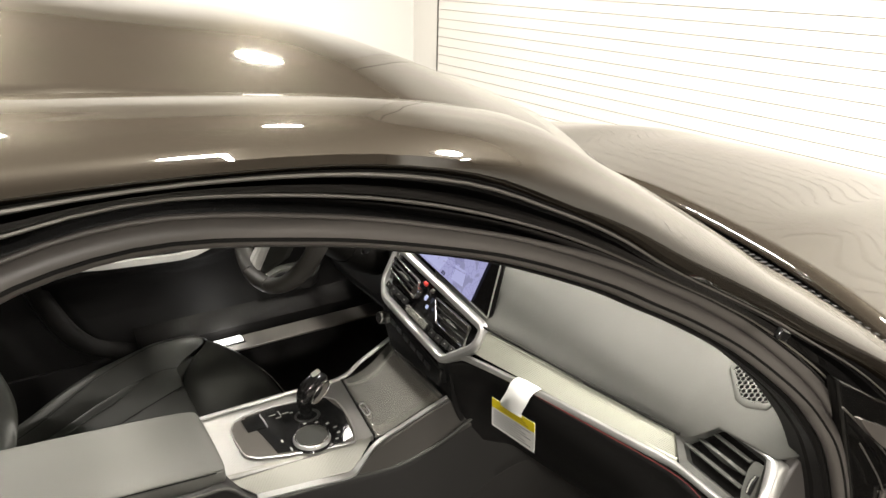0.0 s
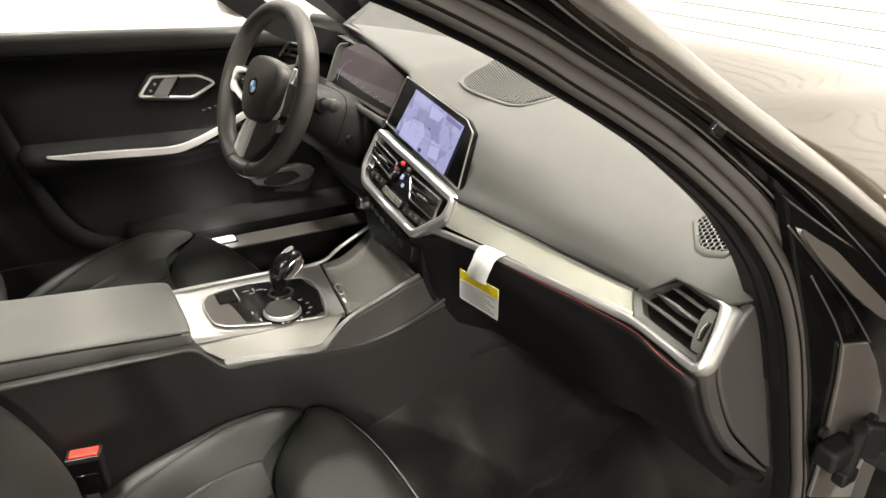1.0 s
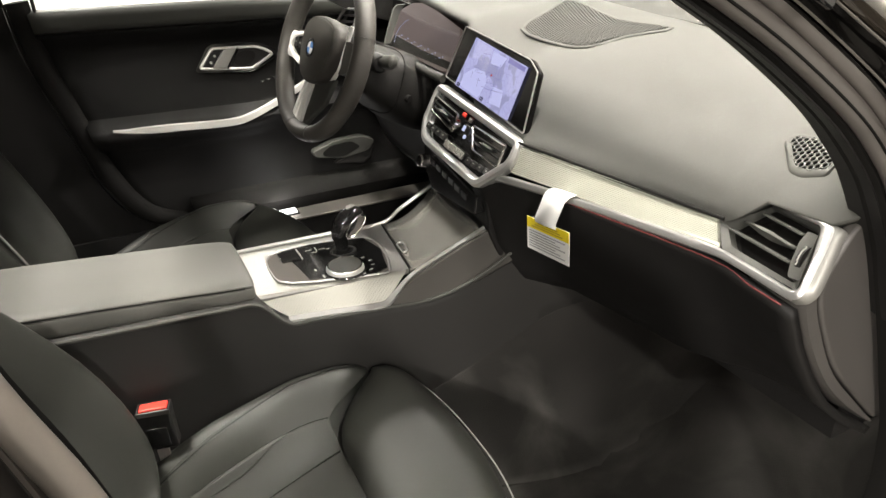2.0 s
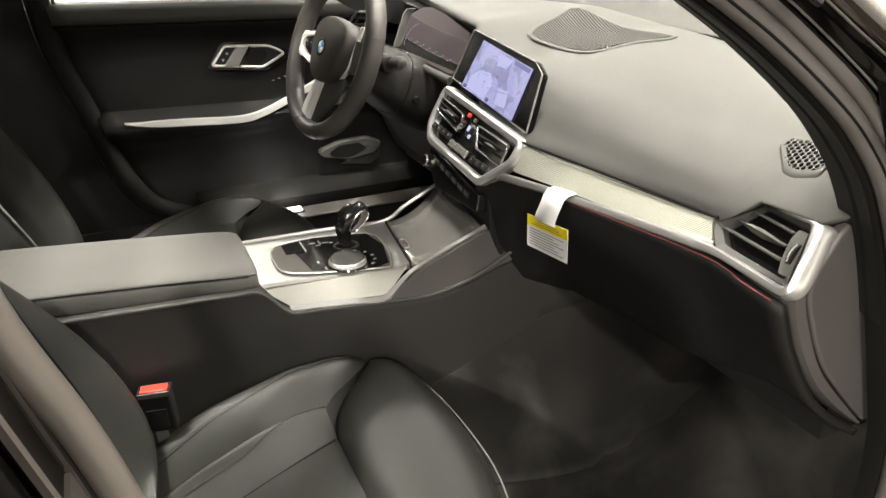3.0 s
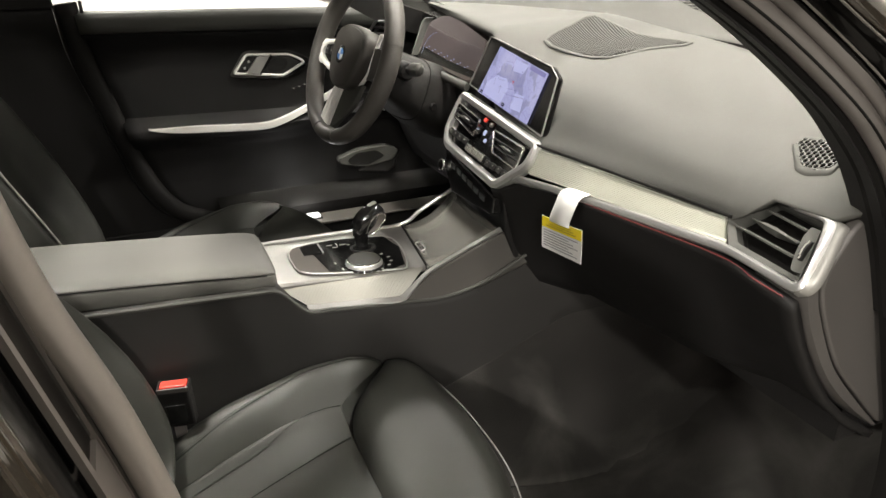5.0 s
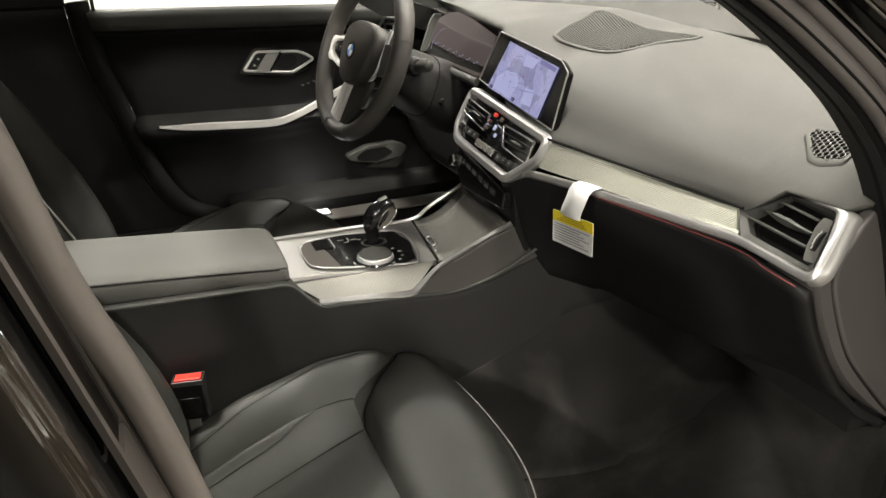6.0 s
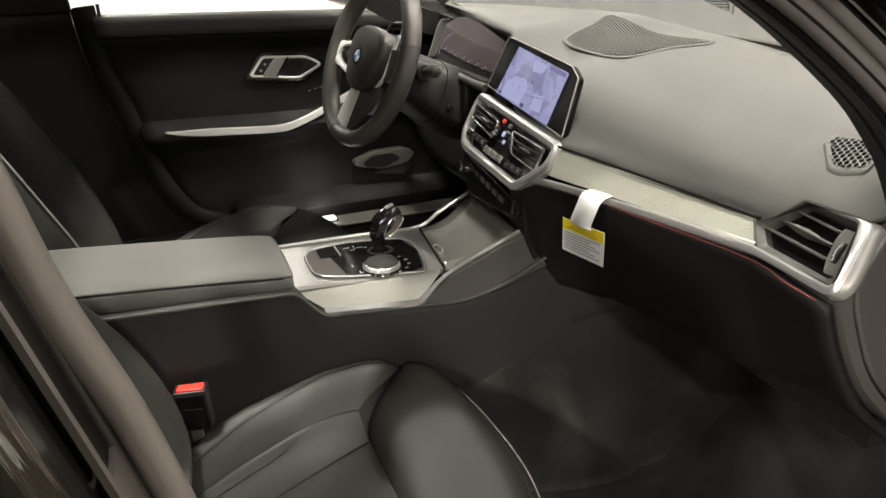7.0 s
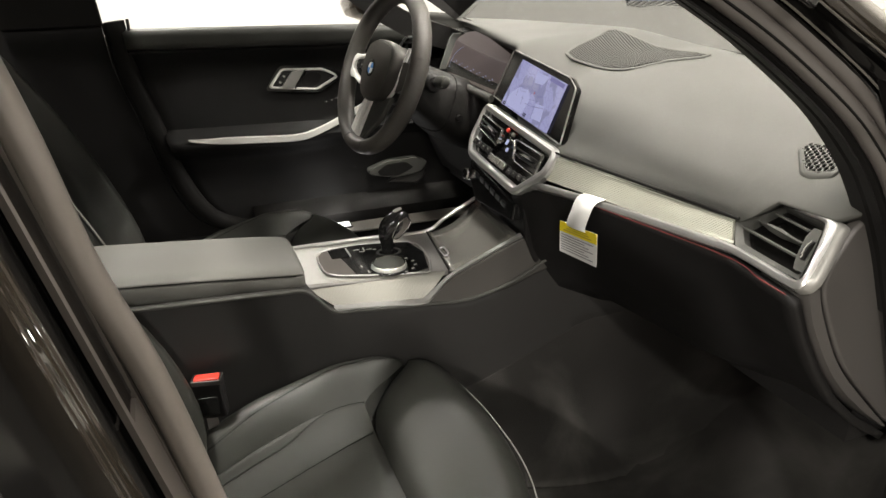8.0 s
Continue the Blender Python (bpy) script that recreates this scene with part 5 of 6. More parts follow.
edge = resample(cr([V(-0.067, -0.1005, 0.608), V(0.02, -0.110, 0.6025), V(0.090, -0.1185, 0.5985), V(0.112, -0.114, 0.608), V(0.15, -0.1045, 0.632), V(0.20, -0.120, 0.664), V(0.275, -0.142, 0.708)], 6), 60)
part("silver_edge", sweep_by(edge, lambda p: [(-0.0075 + 0.0035 * smooth01(0.09, 0.15, p.x), 0.0), (-0.005 + 0.002 * smooth01(0.09, 0.15, p.x), 0.0035), (0.004 - 0.001 * smooth01(0.09, 0.15, p.x), 0.0035), (0.0065 - 0.003 * smooth01(0.09, 0.15, p.x), 0.0), (0.004, -0.004), (-0.004, -0.004)], (0, -0.6, 1)), SILVER, con, "bright silver edge line")
edge2 = cr([V(-0.12, 0.104, 0.650), V(0.05, 0.108, 0.645), V(0.18, 0.113, 0.638), V(0.23, 0.115, 0.662), V(0.305, 0.118, 0.697)], 5)
part("silver_edge", sweep(edge2, ellipse(0.006, 0.004, 8), (0, 0.3, 1)), SILVER, con)
part("tray_cover", surface(lambda u, v: quad([V(0.155, -0.090, 0.638), V(0.272, -0.138, 0.705), V(0.302, 0.112, 0.694), V(0.185, 0.108, 0.636)], u, v) - V(0, 0, 0.016 * math.sin(math.pi * u)), 10, 6), TRAY, con, "satin grey sliding tray cover", solid=0.006)
part("knee_pad", prism(cr([V(0.105, -0.124, 0.592), V(0.15, -0.112, 0.628), V(0.275, -0.148, 0.702), V(0.34, -0.160, 0.700), V(0.40, -0.172, 0.695), V(0.42, -0.176, 0.680), V(0.36, -0.166, 0.655), V(0.30, -0.155, 0.63), V(0.21, -0.14, 0.596)], 3, True), (0, 0.02, 0)), WHEEL_LEATHER, con, "black padded knee rest", bevel=0.004)
kp = cr([V(-0.50, -0.109, 0.6805), V(-0.25, -0.109, 0.6650), V(-0.155, -0.109, 0.6585), V(-0.112, -0.109, 0.6520), V(-0.070, -0.110, 0.6070), V(-0.028, -0.113, 0.6020), V(0.03, -0.117, 0.5975), V(0.09, -0.1215, 0.594), V(0.1745, -0.135, 0.594), V(0.2512, -0.150, 0.6200), V(0.3352, -0.168, 0.673), V(0.36, -0.172, 0.688)], 5)
part("pad_piping", sweep(kp, ellipse(0.0034, 0.0034, 8), (0, -1, 0.3)), DASH, con, "thin pale edge below the trim")
part("shoulder", loft([[V(-0.140, -0.066, 0.6470).lerp(V(-0.064, -0.0985, 0.6095), f), V(-0.140, -0.088, 0.6530).lerp(V(-0.064, -0.104, 0.6088), f), V(-0.140, -0.110, 0.6565).lerp(V(-0.064, -0.110, 0.6060), f), V(-0.140, -0.108, 0.630).lerp(V(-0.064, -0.106, 0.590), f)] for f in (0.0, 0.3, 0.5, 0.7, 0.85, 1.0)]), CONSOLE_SKIN, con, "black shoulder behind the trim flap")
# selector panel
SP = [V(-0.052, 0.062, 0), V(0.025, 0.078, 0), V(0.128, 0.062, 0), V(0.140, 0.0, 0), V(0.122, -0.078, 0), V(0.095, -0.090, 0), V(-0.045, -0.056, 0), V(-0.066, -0.008, 0)]


def con_z(x):
    return 0.648 - 0.04 * (x + 0.12)


part("selector_panel", prism([V(p.x, p.y, con_z(p.x) + 0.001) for p in cr(SP, 3, True)], (0, 0, 0.003)), SATIN_PANEL, con, "satin grey selector panel")
INLAY = [V(-0.030, 0.066, 0), V(0.025, 0.0755, 0), V(0.126, 0.060, 0), V(0.137, 0.0, 0), V(0.119, -0.075, 0), V(0.095, -0.086, 0), V(-0.014, -0.060, 0), V(-0.020, 0.0, 0)]
part("black_inlay", prism([V(p.x, p.y, con_z(p.x) + 0.004) for p in INLAY], (0, 0, 0.0008)), GLOSS_BLACK, con, "gloss black inlay round the lever")
part("panel_bezel", sweep([V(p.x, p.y, con_z(p.x) + 0.004) for p in cr(SP, 3, True)], ellipse(0.0018, 0.0016, 6), (0, 0, 1), True), SILVER, con)

knob = thing("rotary_controller", (0.053, -0.05, 0.645), "black rotary controller with a knurled silver ring", "rotary knob")
KC = V(0.050, -0.0545, 0)
part("base", disc((KC.x, KC.y, 0.6480), (0, 0, 1), 0.036, 0.004, 48, 0.034), GLOSS_BLACK, knob)
part("ring", loft([[V(KC.x + (r + 0.0005 * (k % 2)) * math.cos(math.pi * k / 48), KC.y + (r + 0.0005 * (k % 2)) * math.sin(math.pi * k / 48), z) for k in range(96)] for r, z in ((0.0322, 0.6480), (0.0326, 0.6500), (0.0312, 0.6550), (0.0300, 0.6570))]), SILVER, knob, "knurled silver ring", smooth=False)
part("rim", sweep([V(KC.x + 0.0290 * math.cos(a), KC.y + 0.0290 * math.sin(a), 0.6573) for a in [2 * math.pi * i / 48 for i in range(48)]], ellipse(0.0013, 0.0012, 8), (0, 0, 1), True), CHROME, knob, "thin bright rim")
part("cap", disc((KC.x, KC.y, 0.6575), (0, 0, 1), 0.0283, 0.002, 48, 0.0275), LEATHER, knob, "dark grey touch surface")

sel = thing("gear_selector", (0.085, 0.025, 0.645), "gloss black gear selector lever with a silver side", "gear selector")
def blob(pts, radii, flat, n=16):
    """A rounded bar through the points with those radii, flattened across."""
    rings = []
    for i, p in enumerate(pts):
        a, b = pts[max(i - 1, 0)], pts[min(i + 1, len(pts) - 1)]
        t = (b - a).normalized()
        s1 = t.cross(V(0, 1, 0)).normalized()
        s2 = t.cross(s1)
        rings.append([p + s1 * radii[i] * math.cos(q) + s2 * radii[i] * flat * math.sin(q) for q in [2 * math.pi * k / n for k in range(n)]])
    return loft(rings)


part("neck", blob([V(0.071, 0.018, 0.636), V(0.070, 0.018, 0.655), V(0.069, 0.018, 0.672), V(0.071, 0.018, 0.688)], [0.0115, 0.0115, 0.0135, 0.0165], 0.85), GLOSS_BLACK, sel, "gloss black neck")
part("head", blob(cr([V(0.067, 0.018, 0.670), V(0.069, 0.018, 0.679), V(0.076, 0.020, 0.693), V(0.087, 0.022, 0.703), V(0.099, 0.024, 0.708), V(0.109, 0.025, 0.708), V(0.116, 0.026, 0.704)], 3), [0.012, 0.0135, 0.015, 0.0165, 0.0185, 0.020, 0.0212, 0.022, 0.022, 0.0217, 0.021, 0.0203, 0.019, 0.0175, 0.0155, 0.013, 0.010, 0.007, 0.003], 0.82, 20), GLOSS_BLACK, sel, "rounded gloss black head")
loop = rpoly([V(0.074, 0.0045, 0.679), V(0.083, 0.0035, 0.701), V(0.098, 0.005, 0.714), V(0.115, 0.010, 0.712), V(0.116, 0.0105, 0.699), V(0.100, 0.0055, 0.685), V(0.085, 0.004, 0.676)], 0.010)
part("side_plate", prism([p + V(0, 0.002, 0) for p in loop], (0, 0.004, 0)), SATIN_PANEL, sel, "smoked grey side plate")
part("side_trim", sweep(loop, ellipse(0.0016, 0.0022, 8), (0, -1, 0), True), CHROME, sel, "thin chrome loop on the side")
part("top_key", prism(rpoly([V(0.086, 0.015, 0.7245), V(0.086, 0.029, 0.7245), V(0.103, 0.032, 0.7290), V(0.103, 0.018, 0.7290)], 0.004), (0, 0, 0.0012)), SATIN_PANEL, sel, "satin grey button on the head")
part("boot_ring", sweep([V(0.072 + 0.022 * math.cos(a), 0.019 + 0.018 * math.sin(a), 0.6455) for a in [2 * math.pi * i / 28 for i in range(28)]], ellipse(0.003, 0.002, 8), (0, 0, 1), True), PLASTIC, sel)

# keys and marks round the selector
for x, y, w, h in ((-0.022, 0.040, 0.034, 0.040),):
    part("start_key", box((x, y, con_z(x) + 0.0055), (w, h, 0.003)), GLOSS_BLACK, con, bevel=0.001)
    part("key_edge", box((x + w / 2 + 0.0015, y, con_z(x) + 0.0058), (0.002, h, 0.003)), SILVER, con)
for x, y, w, h in ((0.016, 0.050, 0.012, 0.0022), (0.030, 0.050, 0.0022, 0.014), (0.040, 0.046, 0.012, 0.0022), (0.024, 0.038, 0.010, 0.0022), (0.050, 0.042, 0.006, 0.0022), (0.004, -0.032, 0.003, 0.007), (0.010, -0.060, 0.003, 0.010)):
    part("mark", box((x, y, con_z(x) + 0.0052), (w, h, 0.0008)), STITCH, con, smooth=False)
for k in range(7):
    a = -1.1 + 0.42 * k
    x, y = 0.050 + 0.052 * math.cos(a), -0.045 + 0.042 * math.sin(a)
    part("key", box((x, y, con_z(x) + 0.005), (0.014, 0.009, 0.0012), pose(0, 0, 0, 0, 0, 10)), GLOSS_BLACK, con, bevel=0.0007)
    part("mark", box((x, y, con_z(x) + 0.0062), (0.006, 0.0028, 0.0009), pose(0, 0, 0, 0, 0, 10)), STITCH, con, smooth=False)
part("tray_latch", sweep(rpoly([V(0.168, -0.034, 0.6415), V(0.178, -0.032, 0.6445), V(0.181, 0.004, 0.6445), V(0.171, 0.006, 0.6415)], 0.008), ellipse(0.0015, 0.0015, 6), (0, 0, 1), True), SILVER, con)
part("tray_gap", sweep([V(0.153, -0.092, 0.6405), V(0.184, 0.108, 0.6385)], ellipse(0.002, 0.0015, 6), (0, 0, 1)), RUBBER, con)

arm = thing("armrest", (-0.32, 0, 0.65), "padded black leather armrest with a stitched seam", "armrest")
def lid_ring(x, zs, zt, w):
    return [V(x, -w, zs), V(x, -w - 0.0008, zs + 0.0008), V(x, -w - 0.001, zs + 0.003), V(x, -w + 0.004, lerp(zs, zt, 0.55)), V(x, -w + 0.014, lerp(zs, zt, 0.9)), V(x, -w * 0.5, zt), V(x, 0, zt + 0.002), V(x, w * 0.5, zt), V(x, w - 0.014, lerp(zs, zt, 0.9)), V(x, w - 0.004, lerp(zs, zt, 0.55)), V(x, w + 0.001, zs + 0.003), V(x, w + 0.0008, zs + 0.0008), V(x, w, zs)]


def side_ring(x, zb, zs, w):
    m = lerp(zb, zs, 0.5)
    return [V(x, -w + 0.006, zb), V(x, -w - 0.003, zb + 0.004), V(x, -w - 0.004, m), V(x, -w - 0.002, zs - 0.004), V(x, -w - 0.0012, zs - 0.0012), V(x, -w + 0.002, zs - 0.0006), V(x, 0, zs - 0.0006), V(x, w - 0.002, zs - 0.0006), V(x, w + 0.0012, zs - 0.0012), V(x, w + 0.002, zs - 0.004), V(x, w + 0.004, m), V(x, w + 0.003, zb + 0.004), V(x, w - 0.006, zb)]


# x, underside, seam, top, width
ARM = ((-0.72, 0.697, 0.731, 0.741, 1.0), (-0.70, 0.695, 0.730, 0.740, 1.0), (-0.5, 0.679, 0.715, 0.7265, 1.0), (-0.41, 0.672, 0.708, 0.7195, 1.0), (-0.25, 0.659, 0.6925, 0.7045, 1.0), (-0.16, 0.652, 0.682, 0.6955, 1.0), (-0.125, 0.650, 0.678, 0.690, 0.99), (-0.112, 0.651, 0.676, 0.684, 0.96), (-0.107, 0.655, 0.674, 0.679, 0.9))
part("lower_pad", loft([side_ring(x, zb, zs, 0.092 * k) for x, zb, zs, zt, k in ARM]), ARM_LIT, arm, sub=1)
part("lid_pad", loft([lid_ring(x, zs, zt, 0.092 * k) for x, zb, zs, zt, k in ARM]), ARM_LIT, arm, sub=2)
part("seam", sweep(cr([V(x, -0.0925 * k, zs - 0.0003) for x, zb, zs, zt, k in ARM[:-2]], 3), ellipse(0.0012, 0.0012, 6), (0, -1, 0)), RUBBER, arm)


# ---- seats ----
def seat(name, cy, dz, mirror, lean, label):
    s = thing(name, (-0.2, cy, 0.25), label, "seat", "front seats")

    def P(x, y, z):
        return V(x, cy + mirror * y, z + dz)
    half = 0.252
    # across the cushion: share of the half width, share of the bolster's height
    prof = cr([(0.0, 0.0, 0), (0.25, 0.02, 0), (0.42, 0.09, 0), (0.44, 0.075, 0), (0.46, 0.11, 0), (0.60, 0.33, 0), (0.675, 0.48, 0), (0.69, 0.455, 0), (0.71, 0.53, 0), (0.78, 0.76, 0), (0.86, 0.95, 0), (0.93, 1.0, 0), (0.99, 0.88, 0), (1.025, 0.60, 0), (1.03, 0.15, 0)], 4)
    pa, pb = [p.x for p in prof], [p.y for p in prof]
    BASE = [(-0.52, 0.29), (-0.44, 0.312), (-0.35, 0.335), (-0.25, 0.372), (-0.15, 0.412), (-0.05, 0.453)]
    RISE = [(-0.52, 0.03), (-0.44, 0.055), (-0.34, 0.086), (-0.24, 0.110), (-0.15, 0.109), (-0.10, 0.088), (-0.07, 0.066), (-0.05, 0.042)]

    def nose(a):
        return 0.095 * smooth01(0.66, 0.95, abs(a))

    def bow(a):
        """How far the front edge falls back beside its middle."""
        return (0.045 if a > 0.12 else 0.07) * abs(a - 0.12) ** 2.5

    def top(x, a, up=0.0):
        f = smooth01(-0.32, -0.05, x)
        return P(x + nose(a) * f, half * a, along(BASE, x) + along(RISE, x) * float(np.interp(abs(a), pa, pb)) + up)
    grid = []
    for i in range(41):
        x = lerp(-0.52, -0.05, i / 40)
        line = [top(x, -a) for a in reversed(pa)] + [top(x, a) for a in pa[1:]]
        ends = [P(x + nose(1) * smooth01(-0.32, -0.05, x), half * s * 1.0, 0.28) for s in (-1, 1)]
        grid.append([ends[0]] + line + [ends[1]])
    part("cushion", loft(grid), LEATHER, s, "black leather seat cushion")
    for sgn in (1, -1):
        for off in (-0.004, 0.022):
            dashes = bmesh.new()
            for k in range(104):
                x0 = lerp(-0.42, -0.075, k / 104)
                q = [top(x, sgn * (lerp(0.80, 0.91, smooth01(-0.34, -0.06, x)) + off), 0.0012) for x in (x0, x0 + 0.0020)]
                sweep(q, ellipse(0.0006, 0.0006, 5), (0, 0, 1), bm=dashes)
            part("stitching", dashes, STITCH_DARK, s, "twin row of dark stitches")
        part("seam", sweep([top(x, sgn * (lerp(0.80, 0.91, smooth01(-0.34, -0.06, x)) + 0.009), 0.0002) for x in [lerp(-0.46, -0.06, k / 30) for k in range(31)]], ellipse(0.0009, 0.0008, 6), (0, 0, 1)), RUBBER, s)
    for a in (0.69, -0.69, 0.44, -0.44):
        part("seam", sweep([top(lerp(-0.46, -0.052, k / 16), a, 0.0007) for k in range(17)], ellipse(0.0024, 0.0012, 6), (0, 0, 1)), RUBBER, s)
    for a in (0.62, -0.62):
        part("welt", sweep([top(lerp(-0.44, -0.115, k / 16), a + (0.055 * smooth01(12, 16, k)) * (1 if a > 0 else -1), 0.0004) for k in range(17)], ellipse(0.0011, 0.0011, 6), (0, 0, 1)), LEATHER, s)
    rows = []
    for x, z1, z0, w in ((-0.060, 0.400, 0.36, 0.93), (-0.054, 0.440, 0.36, 0.97), (-0.047, 0.466, 0.36, 1.0), (-0.034, 0.486, 0.36, 1.02), (-0.008, 0.501, 0.35, 1.03), (0.034, 0.510, 0.34, 1.03), (0.080, 0.513, 0.34, 1.03), (0.110, 0.504, 0.34, 1.02), (0.130, 0.481, 0.36, 0.99), (0.141, 0.444, 0.38, 0.95)):
        f, g = 1 - smooth01(-0.045, 0.07, x), smooth01(0.0, 0.12, x)
        rows.append([P(x + nose(a) * f - bow(a) * g, half * w * a, lerp(z0, z1, b)) for a, b in ((-1, 0.0), (-1.0, 0.6), (-0.95, 0.90), (-0.82, 0.99), (-0.6, 1.0), (-0.3, 0.99), (0, 0.985), (0.3, 0.99), (0.6, 1.0), (0.82, 0.99), (0.95, 0.90), (1.0, 0.6), (1.0, 0.0))])
    part("thigh_support", loft(rows), LEATHER, s, "padded front thigh support", sub=2)
    pipe = [P(0.1405 - bow(a), half * 1.0 * a, 0.462) for a in [0.93 - 0.06 * k for k in range(30)]]
    part("piping", sweep(pipe, ellipse(0.0011, 0.0011, 6), (1, 0, 0)), STITCH, s, "thin pale piping")
    rows = []
    for t, w, k in ((0, 0.90, 0.6), (0.1, 1.0, 1), (0.35, 1.03, 1.1), (0.6, 1.0, 1.0), (0.85, 0.85, 0.7), (1.0, 0.7, 0.4)):
        x, z = lean + lerp(-0.43, -0.69, t), lerp(0.40, 1.05, t)
        n = V(0.92, 0, 0.37)
        k *= 1 + (0.12 * math.sin(math.pi * min(1, t / 0.5)) - 0.45 * smooth01(0.36, 0.6, t) if mirror > 0 else 0.0)
        rows.append([P(x, half * w * a, z) + n * (b * k) for a, b in ((-1, -0.09), (-1.02, 0.02), (-0.95, 0.075), (-0.84, 0.09), (-0.7, 0.06), (-0.58, 0.02), (0, 0.012), (0.58, 0.02), (0.7, 0.06), (0.84, 0.09), (0.95, 0.075), (1.02, 0.02), (1, -0.09))])
    part("backrest", loft(rows), LEATHER, s, "black leather backrest with side bolsters", sub=2)
    for sgn in (1,) if mirror < 0 else ():
        edge = []
        for k in range(16):
            t = 0.02 + 0.04 * k
            w = float(np.interp(t, [0, 0.1, 0.35, 0.6, 0.85, 1.0], [0.90, 1.0, 1.03, 1.0, 0.85, 0.7]))
            h = float(np.interp(t, [0, 0.1, 0.35, 0.6, 0.85, 1.0], [0.6, 1, 1.1, 1.0, 0.7, 0.4]))
            edge.append(P(lean + lerp(-0.43, -0.69, t), half * w * 0.77 * sgn, lerp(0.40, 1.05, t)) + V(0.92, 0, 0.37) * (0.0835 * h))
        part("piping", sweep(edge, ellipse(0.0022, 0.0022, 6), (1, 0, 0)), STITCH, s, "thin pale piping")
    part("base", box(P(-0.2, 0, 0.27), (0.5, 0.40, 0.14)), PLASTIC, s, bevel=0.02)
    return s


seat("passenger_seat", -0.375, 0.0, 1, 0.075, "black leather front passenger seat with padded bolsters")
seat("driver_seat", 0.375, 0.035, -1, 0.0, "black leather driver seat with padded bolsters")

bk = thing("belt_buckle", (-0.30, -0.135, 0.45), "black seat belt buckle with a red release button", "seat belt buckle")
BR = pose(0, 0, 0, 0, 0, -15) @ pose(0, 0, 0, 0, -2, 0)
BO = V(-0.291, -0.140, 0.509)


def buckle_box(dx, dy, dz, sx, sy, sz):
    return box(BO + (BR @ V(dx, dy, dz)), (sx, sy, sz), BR)


part("housing", buckle_box(0, 0, 0, 0.048, 0.026, 0.066), PLASTIC, bk, bevel=0.004)
part("button", buckle_box(0, 0.001, 0.0355, 0.040, 0.018, 0.010), RED, bk, "red release button", bevel=0.002)
for dx, dy, sx, sy in ((0, -0.0115, 0.048, 0.003), (0, 0.0120, 0.048, 0.003), (-0.0225, 0, 0.003, 0.026), (0.0225, 0, 0.003, 0.026)):
    part("lip", buckle_box(dx, dy, 0.035, sx, sy, 0.008), PLASTIC if dy >= 0 else FABRIC_SEAL, bk, bevel=0.001)
part("front_plate", buckle_box(0, -0.0135, -0.008, 0.030, 0.002, 0.034), GLOSS_BLACK, bk, bevel=0.001)
part("stem", buckle_box(-0.004, 0, -0.085, 0.018, 0.005, 0.10), STEEL, bk, bevel=0.001)

# ---- driver's door ----
door = thing("driver_door", (-0.1, 0.77, 0.3), "closed driver door with a black padded inner panel", "car door")
EDGE = [(1.04, -0.362), (0.97, -0.355), (0.93, -0.350), (0.88, -0.340), (0.814, -0.320), (0.74, -0.300), (0.66, -0.278), (0.60, -0.258), (0.542, -0.228), (0.50, -0.19), (0.47, -0.13), (0.44, -0.05)]


def door_y(z, x):
    return 0.765 + along([(0.3, 0.02), (0.58, 0.02), (0.68, 0.005), (0.715, -0.03), (0.73, -0.03), (0.76, 0.008), (0.93, 0.012), (0.962, 0.0), (0.975, -0.015), (1.01, -0.012), (1.022, 0.0)], z)


def door_panel(u, v):
    z = lerp(1.022, 0.44, v)
    x0 = along([(b[0], b[1]) for b in reversed(EDGE)], z)
    x = lerp(x0, 0.85, u)
    return (x, door_y(z - 0.03 * smooth01(0.05, 0.25, x) * smooth01(0.8, 0.7, z), x), z - 0.028 * u)


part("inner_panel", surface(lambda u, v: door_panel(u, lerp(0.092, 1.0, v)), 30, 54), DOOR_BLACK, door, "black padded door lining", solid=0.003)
part("upper_pad", surface(lambda u, v: Vector(door_panel(u, lerp(0.0, 0.094, v))) + V(0, 0.006 * (2 * v - 1) ** 4, 0), 30, 8), LEATHER, door, "dark grey padded window ledge", solid=0.003)
seal = cr([(b[1] - 0.012, 0.775, b[0]) for b in EDGE], 4)
part("door_seal", sweep(seal, ellipse(0.024, 0.02, 10), (0, -1, 0)), RUBBER, door)
part("seal_edge", sweep(cr([(b[1] - 0.038, 0.772, b[0] - 0.004) for b in EDGE], 4), ellipse(0.0025, 0.003, 6), (0, -1, 0)), RUBBER, door)
tr = cr([V(-0.247, 0.736, 0.738), V(-0.20, 0.734, 0.732), V(-0.10, 0.733, 0.726), (0.03, 0.733, 0.719), (0.09, 0.734, 0.729), V(0.164, 0.738, 0.757), V(0.26, 0.742, 0.80), V(0.36, 0.745, 0.84)], 5)
rows = []
for i, p in enumerate(tr):
    h = 0.002 + 0.007 * smooth01(0, 0.25, i / len(tr))
    rows.append([p + V(0, -0.004, h), p + V(0, -0.006, -h), p + V(0, 0.008, -h), p + V(0, 0.008, h)])
part("trim_strip", loft(rows), SILVER_PAINT, door, "satin silver trim strip", bevel=0.002)
HO = [V(-0.0195, 0.760, 0.8554), V(0.0164, 0.760, 0.9009), V(0.1251, 0.760, 0.8955), V(0.150, 0.760, 0.885), V(0.1674, 0.760, 0.8731), V(0.140, 0.760, 0.858), V(0.1078, 0.760, 0.8419)]
recess = [V(-0.034, 0.766, 0.847), V(0.010, 0.766, 0.911), V(0.135, 0.766, 0.905), V(0.190, 0.766, 0.874), V(0.115, 0.766, 0.832)]
